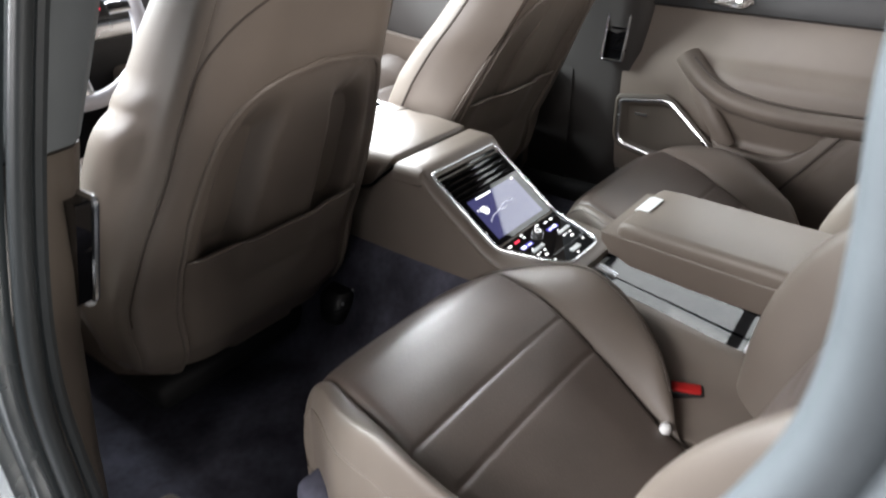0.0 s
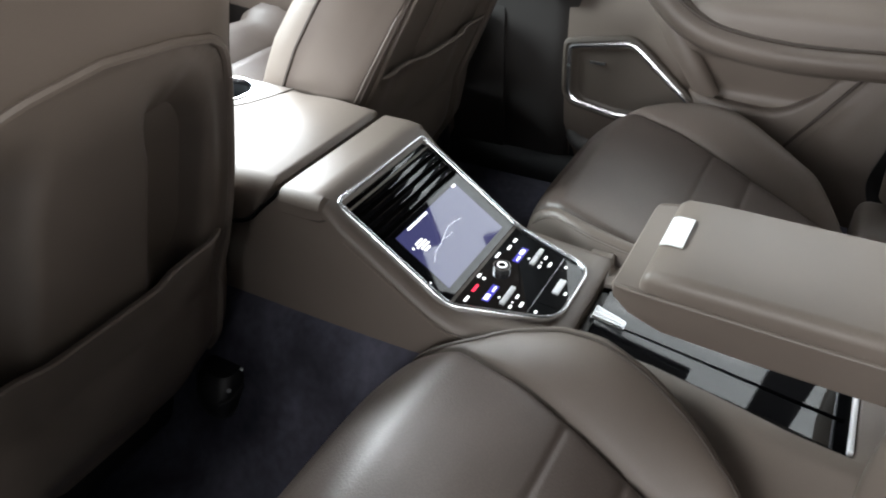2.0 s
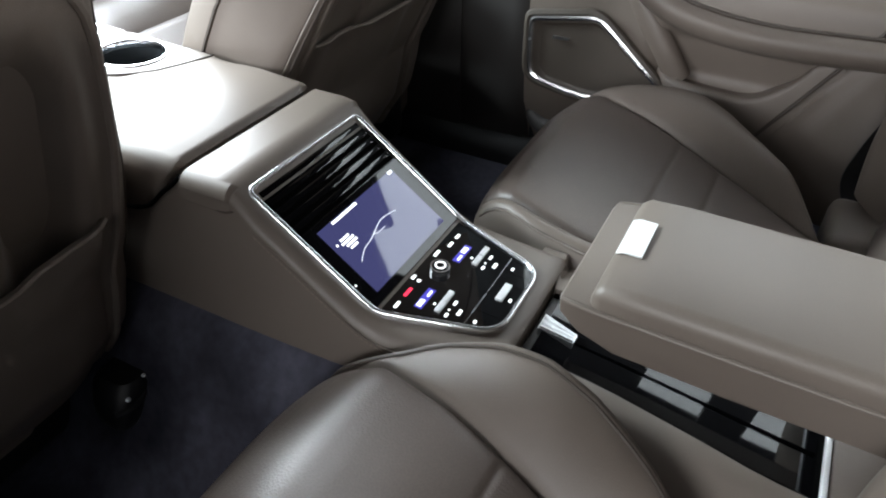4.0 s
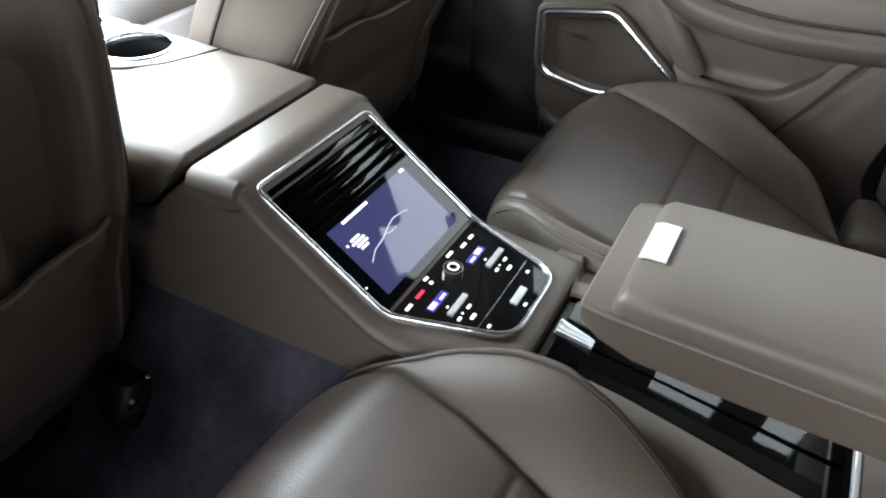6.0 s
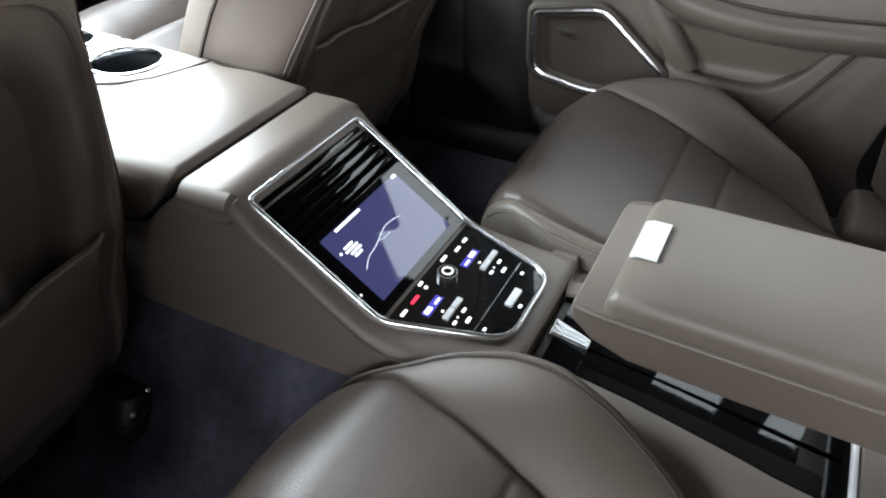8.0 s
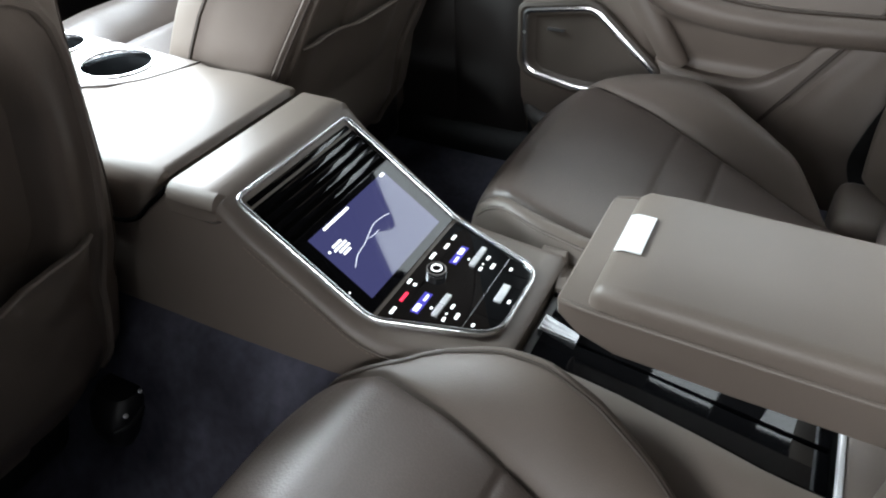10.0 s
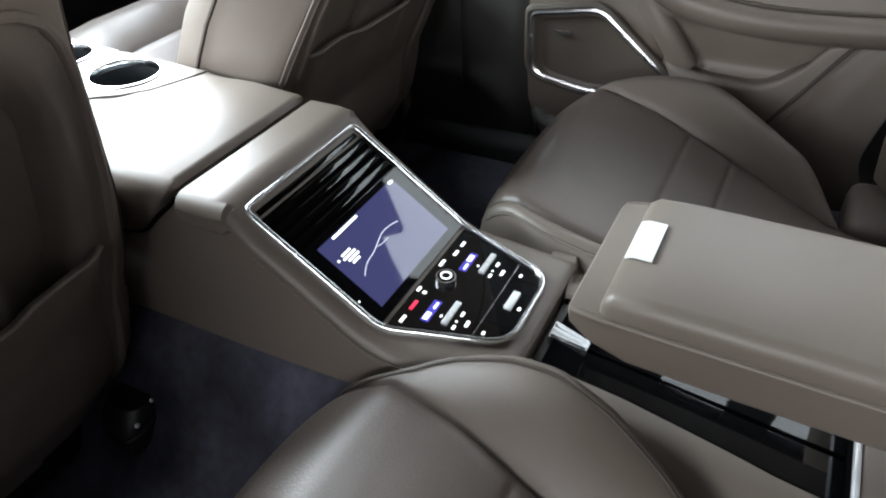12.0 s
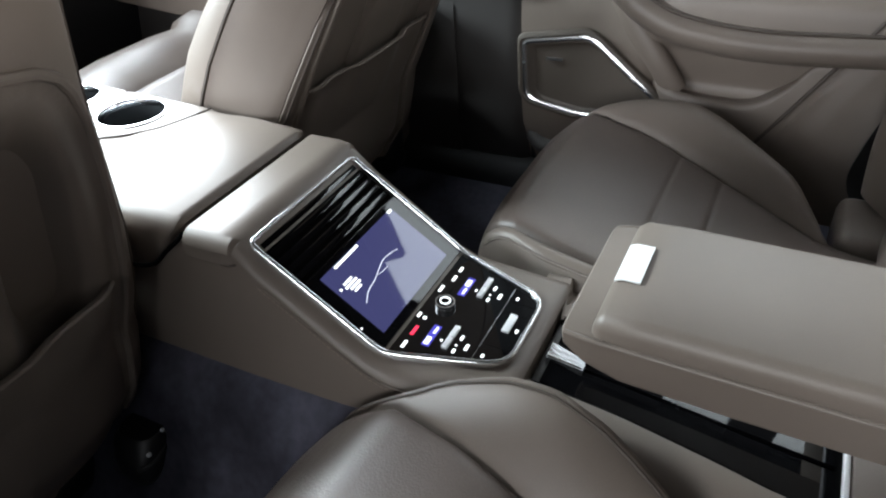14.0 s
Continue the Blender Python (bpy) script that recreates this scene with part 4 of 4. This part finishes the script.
# unseen bars, added and sized to break up the reflections in tray and display
frame_top = dpart("window_frame", window_post(-0.10, -0.507, 1.16, 1.31), TRIM_BLACK, "unseen black window frame, set to shape the reflections")
part("divider", window_post(-0.507, -0.541, 0.878, 1.035), TRIM_BLACK, frame_top, "", 40, Matrix())
part("rear_post", window_post(-0.66, -0.76, 0.878, 1.24), TRIM_BLACK, frame_top, "", 40, Matrix())
part("rear_corner", window_post(-0.845, -0.95, 0.878, 1.31), TRIM_BLACK, frame_top, "", 40, Matrix())
arm_line = catmull([(0.735, -0.150, 0.700), (0.722, -0.185, 0.672), (0.708, -0.235, 0.640), (0.700, -0.30, 0.618), (0.697, -0.42, 0.606), (0.700, -0.60, 0.612), (0.70, -0.95, 0.63)], 8)
dpart("armrest", sweep(arm_line, [(-0.040, 0.004), (-0.028, 0.014), (-0.006, 0.018), (0.016, 0.012), (0.026, 0.0), (0.024, -0.016), (0.010, -0.032), (-0.012, -0.040), (-0.045, -0.044)]), LEATHER, "padded leather armrest")
dpart("armrest_groove", tube([p + Vector((-0.004, 0, 0.018)) for p in arm_line[6:]], 0.0028, 6), LEATHER_DARK)
dpart("strut", sweep(catmull([(0.742, -0.17, 0.655), (0.732, -0.205, 0.60), (0.728, -0.25, 0.54), (0.735, -0.285, 0.485)], 8), [(-0.022, 0), (-0.012, 0.010), (0.006, 0.012), (0.02, 0.004), (0.022, -0.01), (-0.022, -0.012)], up=(-1, 0, 0)), LEATHER)
pocket_line = catmull([(0.742, -0.246, 0.497), (0.726, -0.273, 0.487), (0.716, -0.354, 0.480), (0.714, -0.423, 0.484), (0.716, -0.475, 0.520), (0.718, -0.504, 0.557), (0.720, -0.530, 0.567), (0.722, -0.598, 0.568), (0.73, -0.918, 0.570)], 8)
dpart("door_pocket", loft([[(p[0] - a, p[1], p[2] + b) for a, b in ((-0.05, -0.001), (-0.010, 0.0), (-0.005, 0.005), (0.002, 0.007), (0.008, 0.003), (0.010, -0.004), (0.010, -0.22), (-0.05, -0.22))] for p in pocket_line]), LEATHER, "leather-lined pocket rim")
spk = rounded([(0.006, 0.556), (-0.126, 0.577), (-0.258, 0.468), (-0.264, 0.420), (-0.10, 0.420), (0.004, 0.439)], [0.012, 0.02, 0.02, 0.02, 0.02, 0.030], 6)
spk3 = [(0.722, y, z) for y, z in spk]
speaker = dpart("speaker_grille", loft([[(0.724, y, z) for y, z in spk], [(0.760, y, z) for y, z in spk]]), TRIM, "fine mesh speaker cover")
bez = [(0.726, -0.126 + (y + 0.126) * 1.07, 0.495 + (z - 0.495) * 1.10) for y, z in spk]
part("speaker_bezel", tube(bez, 0.0085, 8, True, (-1, 0, 0)), TRIM, speaker, "", 40, Matrix())
part("speaker_ring", tube(spk3, 0.0058, 8, True, (-1, 0, 0)), SATIN, speaker, "bright chrome trim", 40, Matrix())
inner = [(y + (-0.126 - y) * 0.16, z + (0.495 - z) * 0.18) for y, z in spk]
part("speaker_bevel", loft([[(0.7235, y, z) for y, z in spk], [(0.7205, y * 0.4 + a * 0.6, z * 0.4 + b * 0.6) for (y, z), (a, b) in zip(spk, inner)], [(0.7232, y, z) for y, z in inner]], caps=False), TRIM, speaker, "sloping inner surround", 40, Matrix())
part("maker_mark", box(0.7195, 0.7240, -0.072, -0.040, 0.524, 0.528), CHROME_DIM, speaker, "", 40, Matrix())
dpart("door_handle", sweep(catmull([(0.760, -0.165, 0.842), (0.746, -0.185, 0.832), (0.744, -0.25, 0.828), (0.758, -0.275, 0.838)], 6), [(-0.004, -0.009), (0.004, -0.009), (0.006, 0), (0.004, 0.009), (-0.004, 0.009)]), CHROME, "bright chrome release handle")
dpart("lower_roll", sweep(catmull([(0.775, 0.030, 0.42), (0.768, 0.022, 0.36), (0.752, -0.01, 0.322), (0.742, -0.06, 0.312), (0.738, -0.14, 0.308), (0.738, -0.30, 0.306), (0.742, -0.60, 0.300)], 8), [(-0.030, 0.020), (-0.004, 0.016), (0.004, 0.008), (0.006, -0.004), (0.002, -0.014), (-0.010, -0.020), (-0.030, -0.020)]), TRIM_SHADED, "rounded lower edge of the door panel, darkened for shade")
dpart("door_seal", tube(catmull([(0.70, 0.028, 1.25), (0.772, 0.03, 0.8), (0.765, 0.028, 0.5), (0.775, 0.0, 0.27)], 8), 0.009, 8, up=(0, 1, 0)), RUBBER)

for s in (-1, 1):
    pillar = thing("pillar", "B-pillar with cloth upper, leather lower trim and chrome-framed air vent", "pillar", (0.76 * s, 0.07, 0.25), "door pillars")
    inv = Matrix.Translation((-0.76 * s, -0.07, -0.25))

    def px(z, d):
        return s * (interp(z, [0.2, 0.75, 1.3], [0.775, 0.760, 0.62]) + d)

    def py(z):
        return interp(z, [0.2, 0.4, 0.5, 0.65, 0.75, 0.9, 1.0, 1.3], [0.16, 0.13, 0.115, 0.065, 0.040, 0.008, -0.025, -0.09] if s < 0 else [0.03, 0.015, 0.01, 0.0, -0.005, -0.020, -0.055, -0.17])

    def pring(z, wide=1.0):
        y0 = py(z)
        long = 1.0 if s < 0 else 1.9
        return [(px(z, a), y0 + b * wide * (long if b > 0.06 else 1.0), z) for a, b in ((0.07, -0.01), (0.035, -0.022), (0.0, -0.018), (-0.018, 0.0), (-0.020, 0.05), (-0.016, 0.115), (0.0, 0.170), (0.07, 0.175))]
    # right pillar gets the darker colour, as it stands in shade
    part("lower_trim", loft([pring(z, w) for z, w in ((0.22, 1.12), (0.35, 1.05), (0.6, 1.0), (0.868, 1.0))]), TRIM if s < 0 else TRIM_SHADED, pillar, "", 50, inv)
    part("upper_trim", loft([pring(z, 1.02) for z in (0.872, 1.0, 1.15, 1.36)]), GREY_TRIM, pillar, "grey cloth", 50, inv)
    vent_y0, vent_y1, vz0, vz1 = 0.004, 0.066, 0.655, 0.80
    vx = s * 0.730
    loop = rounded([(vent_y0, vz1), (vent_y1, vz1 - 0.004), (vent_y1 + 0.012, vz0), (vent_y0 + 0.016, vz0)] if s > 0 else [(-0.018, 0.81), (0.035, 0.806), (0.105, 0.645), (0.055, 0.645)], [0.008] * 4, 5)
    vent = part("air_vent", loft([[(vx - s * 0.002, y, z) for y, z in loop], [(vx + s * 0.02, y, z) for y, z in loop]]), GLOSS, pillar, "gloss black air vent", 40, inv)
    part("vent_frame", tube([(vx - s * 0.003, y, z) for y, z in loop], 0.0045, 8, True, (s, 0, 0)), CHROME, vent, "chrome frame", 40, Matrix())
    if s < 0:
        part("vent_bar", tube([(vx + 0.010, 0.020, 0.785), (vx + 0.010, 0.056, 0.704), (vx + 0.010, 0.094, 0.624)], 0.009, 12, up=(1, 0, 0)), ALUMINIUM, vent, "broad chrome edge", 40, Matrix())
    for k in range(4):
        z = vz0 + 0.03 + 0.028 * k
        part("vent_slat", box(min(vx - s * 0.006, vx + s * 0.002), max(vx - s * 0.006, vx + s * 0.002), (0.0 if s > 0 else 0.055 - 0.4 * (z - 0.66)) + 0.012, (0.062 if s > 0 else 0.105 - 0.4 * (z - 0.66)) - 0.004, z - 0.002, z + 0.002), GLOSS, vent, "", 40, Matrix())

# sill under the right doors
sill = new("sill_trim", mesh("sill_trim", sweep(catmull([(0.765, 0.9, 0.20), (0.762, 0.2, 0.20), (0.762, -0.2, 0.20), (0.765, -0.60, 0.20)], 8), [(-0.05, 0.0), (0.050, 0.0), (0.048, 0.045), (0.036, 0.066), (0.018, 0.076), (-0.05, 0.080)]), BLACK_MATTE))
tagged(sill, "black grained plastic sill below the closed doors", "sill trim", kind="structure")

# front door card on the passenger side
card = thing("door_2", "closed front passenger door with armrest and taupe panel darkened for shade", "door", (0.80, 0.7, 0.25), kind="structure")
inv = Matrix.Translation((-0.80, -0.7, -0.25))
part("door_panel", patch(lambda u, v: (0.775 - 0.03 * step(0.8, 0.6, 0.22 + 0.58 * v), 0.17 + 1.25 * u, 0.22 + 0.58 * v), 20, 20, (0.04, 0, 0)), TRIM_SHADED, card, "", 50, inv)
part("armrest", sweep(catmull([(0.71, 0.25, 0.60), (0.70, 0.6, 0.60), (0.71, 0.95, 0.62), (0.735, 1.45, 0.66)], 8), [(-0.04, 0.03), (-0.02, 0.03), (0.03, 0.015), (0.035, -0.01), (0.02, -0.045), (-0.04, -0.06)]), LEATHER, card, "", 50, inv)
part("door_bin", sweep(catmull([(0.72, 0.3, 0.36), (0.70, 0.6, 0.37), (0.70, 1.0, 0.38), (0.73, 1.5, 0.40)], 8), [(-0.04, 0.03), (0.02, 0.03), (0.03, 0.015), (0.03, -0.06), (-0.04, -0.09)]), LEATHER, card, "", 50, inv)
part("window_rail", loft([[((0.772 + a), y, 0.80 + b) for a, b in ((0, 0.004), (-0.008, 0.010), (-0.008, 0.040), (0.004, 0.085), (0.04, 0.092), (0.04, 0.004))] for y in (0.19, 0.7, 1.40)]), TRIM_BLACK, card, "black plastic rail", 50, inv)

# front door on the driver side
card = thing("door_3", "closed driver door with dark taupe panel and armrest", "door", (-0.80, 0.7, 0.25), kind="structure")
inv = Matrix.Translation((0.80, -0.7, -0.25))
part("door_panel", patch(lambda u, v: (-0.775 + 0.03 * step(0.8, 0.6, 0.22 + 0.58 * v), 0.26 + 1.25 * u, 0.22 + 0.58 * v), 20, 20, (-0.04, 0, 0)), TRIM, card, "", 50, inv)
part("armrest", sweep(catmull([(-0.71, 0.34, 0.60), (-0.70, 0.6, 0.60), (-0.71, 0.95, 0.62), (-0.735, 1.45, 0.66)], 8), [(0.04, 0.03), (0.02, 0.03), (-0.03, 0.015), (-0.035, -0.01), (-0.02, -0.045), (0.04, -0.06)]), TRIM, card, "", 50, inv)
part("door_bin", sweep(catmull([(-0.72, 0.4, 0.36), (-0.70, 0.6, 0.37), (-0.70, 1.0, 0.38), (-0.73, 1.5, 0.40)], 8), [(0.04, 0.03), (-0.02, 0.03), (-0.03, 0.015), (-0.03, -0.06), (0.04, -0.09)]), TRIM, card, "", 50, inv)
part("window_rail", loft([[(-1 * (0.772 + a), y, 0.80 + b) for a, b in ((0, 0.004), (-0.008, 0.010), (-0.008, 0.040), (0.004, 0.085), (0.04, 0.092), (0.04, 0.004))] for y in (0.28, 0.7, 1.40)]), TRIM_BLACK, card, "black plastic rail", 50, inv)

# ---- left side: open door aperture ----
aperture = thing("door_frame", "open rear door aperture with rubber seal and dark silver sill", "door frame", (-0.82, -0.3, 0.2), kind="structure")
inv = Matrix.Translation((0.82, 0.3, -0.2))


def jamb(dx, dy, dz):
    pts = [(-0.69 - dx, -0.115 + dy, 1.33 + dz), (-0.765 - dx, -0.075 + dy, 1.05), (-0.825 - dx, -0.060 + dy, 0.82), (-0.855 - dx, -0.055 + dy, 0.65), (-0.86 - dx, -0.06 + dy, 0.5), (-0.86 - dx, -0.09 + dy, 0.36), (-0.86 - dx, -0.16, 0.26 - dz), (-0.86 - dx, -0.30, 0.22 - dz), (-0.86 - dx, -0.5, 0.22 - dz)]
    return catmull(pts, 8)


part("seal", tube(jamb(0, 0, 0), 0.011, 10, up=(-1, 0, 0)), RUBBER, aperture, "black rubber seal", 40, inv)
part("seal_lip", tube(jamb(-0.024, 0.012, 0.0), 0.008, 8, up=(-1, 0, 0)), RUBBER, aperture, "", 40, inv)
part("body_flange", sweep(jamb(0.02, 0.030, 0.015), [(-0.016, -0.006), (-0.010, 0.010), (0.008, 0.012), (0.016, 0.004), (0.016, -0.012), (-0.014, -0.012)], up=(-1, 0, 0)), PAINT, aperture, "dark silver paint", 40, inv)
part("pillar_skin", sweep(jamb(0.035, 0.085, 0.02), [(-0.035, -0.006), (-0.030, 0.010), (0.030, 0.012), (0.035, 0.004), (0.035, -0.02), (-0.035, -0.02)], up=(-1, 0, 0)), PAINT, aperture, "dark silver paint", 40, inv)
part("sill", box(-0.93, -0.78, -0.80, 0.10, 0.05, 0.250, 0.02), PAINT, aperture, "dark silver paint", 40, inv)
part("sill_trim", box(-0.80, -0.70, -0.80, 0.05, 0.17, 0.290, 0.02), TRIM, aperture, "", 40, inv)
part("tread_plate", box(-0.86, -0.81, -0.45, -0.02, 0.247, 0.256, 0.003), CHROME_DIM, aperture, "brushed tread plate", 40, inv)
rear_edge = catmull([(-0.70, -0.83, 1.33), (-0.82, -0.772, 1.20), (-0.87, -0.755, 1.13), (-0.88, -0.760, 1.07), (-0.88, -0.762, 1.04), (-0.88, -0.760, 1.01), (-0.88, -0.752, 0.98), (-0.88, -0.738, 0.945), (-0.88, -0.715, 0.90), (-0.88, -0.66, 0.75), (-0.88, -0.58, 0.50), (-0.86, -0.50, 0.24)], 8)
for back, out, r in ((0.010, 0.0, 0.013), (0.029, -0.006, 0.010), (0.046, -0.012, 0.011)):
    part("rear_seal", tube([p + Vector((out, -back, 0)) for p in rear_edge], r, 10, up=(-1, 0, 0)), RUBBER_PALE, aperture, "pale grey rear edge", 40, inv)
part("rear_body", sweep([p + Vector((-0.02, -0.115, -0.04)) for p in rear_edge], [(-0.06, -0.03), (-0.06, 0.02), (0.06, 0.02), (0.06, -0.03)], up=(-1, 0, 0)), PAINT, aperture, "dark silver paint", 40, inv)
part("roof_rail", sweep(catmull([(-0.62, 0.62, 1.31), (-0.64, 0.3, 1.34), (-0.65, -0.3, 1.35), (-0.65, -0.9, 1.33), (-0.65, -1.6, 1.22)], 6), [(-0.05, -0.02), (-0.05, 0.03), (0.05, 0.03), (0.06, 0.0), (0.04, -0.02)]), TRIM, aperture, "", 40, inv)
right_rail = new("trim", mesh("trim", sweep(catmull([(0.62, 0.62, 1.31), (0.64, 0.3, 1.34), (0.65, -0.3, 1.345), (0.66, -0.9, 1.33), (0.68, -1.6, 1.22)], 6), [(-0.06, -0.105), (-0.06, 0.03), (0.05, 0.03), (0.06, 0.0), (0.06, -0.105)]), TRIM_BLACK))
tagged(right_rail, "black roof rail trim above the windows", "trim", kind="structure")
wall_right = new("wall_right", mesh("wall_right", box(0.80, 0.84, -1.6, -0.97, 0.2, 1.26), TRIM))
tagged(wall_right, "dark rear quarter of the car body", "wall", kind="structure")
wall_left = new("wall_left", mesh("wall_left", box(-0.84, -0.80, -1.6, -0.92, 0.2, 1.24), TRIM))
tagged(wall_left, "dark rear quarter of the car body", "wall", kind="structure")
shelf = new("parcel_shelf", mesh("parcel_shelf", box(-0.78, 0.78, -1.57, -0.93, 0.80, 0.84, 0.01), TRIM))
tagged(shelf, "dark cloth shelf behind the rear seats", "shelf")

# ---- front: dash and steering wheel ----
dash = thing("dashboard", "dark dashboard under the windscreen", "dashboard", (0, 1.2, 0.5))
inv = Matrix.Translation((0, -1.2, -0.5))
part("dash_top", loft([[(x, 1.02 + b, z) for b, z in ((0.0, 0.80), (0.02, 0.88), (0.10, 0.92), (0.5, 0.90), (0.5, 0.3), (0.12, 0.3), (0.05, 0.6))] for x in (-0.78, -0.3, 0.3, 0.78)]), TRIM_BLACK, dash, "", 40, inv)
part("trim_strip", box(-0.75, 0.75, 1.005, 1.03, 0.74, 0.78, 0.008), CHROME_DIM, dash, "", 40, inv)

wheel = thing("steering_wheel", "grey leather steering wheel with silver spokes", "steering wheel", (-0.375, 0.80, 0.85))
WM = Matrix.Translation((-0.375, 0.75, 0.86)) @ pose(0, 0, 0, 68, 0, 0)
WI = Matrix.Translation((0.375, -0.80, -0.85))


def wpart(name, bm, material, label=""):
    bmesh.ops.transform(bm, matrix=WM, verts=bm.verts)
    return part(name, bm, material, wheel, label, 50, WI)


wpart("rim", tube([(0.175 * math.cos(a), 0.175 * math.sin(a), 0) for a in [2 * math.pi * i / 64 for i in range(64)]], 0.0165, 12, True), WHEEL, "smooth grey leather rim")
wpart("hub", cyl(0.055, 0.06, 0.05, 32, None, 0.01), TRIM_BLACK)
for a in (0, 180, 270):
    bm = box(0.05, 0.165, -0.012, 0.012, -0.006, 0.008, 0.004)
    bmesh.ops.transform(bm, matrix=pose(0, 0, 0, 0, 0, a), verts=bm.verts)
    wpart("spoke", bm, CHROME, "satin silver")
for x in (-0.085, 0.085):
    wpart("key_pod", box(x - 0.022, x + 0.022, -0.02, 0.02, 0.0, 0.016, 0.005), TRIM_BLACK)
    wpart("key_lamp", box(x - 0.004, x + 0.004, -0.003, 0.003, 0.0155, 0.0175), RED_LED)
column = new("steering_column", mesh("steering_column", box(-0.43, -0.32, 0.80, 1.05, 0.70, 0.86, 0.02), TRIM_BLACK))
tagged(column, "black plastic steering column cover", "column")
bulkhead = new("wall_front", mesh("wall_front", box(-0.82, 0.82, 1.60, 1.66, 0.1, 0.86), TRIM_BLACK))
tagged(bulkhead, "black front bulkhead under the windscreen", "wall", kind="structure")

# belt webbing at the outer side of the right rear seat
webbing = sweep(catmull([(0.74, -0.70, 0.62), (0.69, -0.655, 0.53), (0.645, -0.622, 0.465), (0.622, -0.612, 0.425), (0.60, -0.625, 0.395)], 8), [(-0.001, -0.022), (0.001, -0.022), (0.001, 0.022), (-0.001, 0.022)], up=(0.5, -0.6, 0.3))
belt = new("seat_belt", mesh("seat_belt", webbing, TRIM_BLACK))
tagged(belt, "black seat belt webbing between rear seat and closed door", "seat belt")

# fixed side panel behind the closed rear door
def side_x(u, v):
    z = 0.22 + 0.62 * v
    d = 0.70 * u
    y = -0.462 - 0.65 * (z - 0.448) - d
    x = 0.722 - 0.018 * step(0.0, 0.018, d) - 0.06 * step(0.03, 0.30, d) * step(0.66, 0.40, z) - 0.012 * step(0.02, 0.05, d - 0.45 * (0.66 - z) ** 2)
    return x, y, z


quarter = new("side_panel", mesh("side_panel", patch(side_x, 70, 40, (0.05, 0, 0)), LEATHER))
gap_line = [(0.702, -0.459 - 0.65 * (z - 0.448), z) for z in np.linspace(0.24, 0.82, 24)]
part("door_gap", tube(gap_line, 0.0034, 8, up=(1, 0, 0)), LEATHER_DARK, quarter, "dark shut line")
tagged(quarter, "taupe leather side panel between rear seat and door", "side panel", kind="structure")
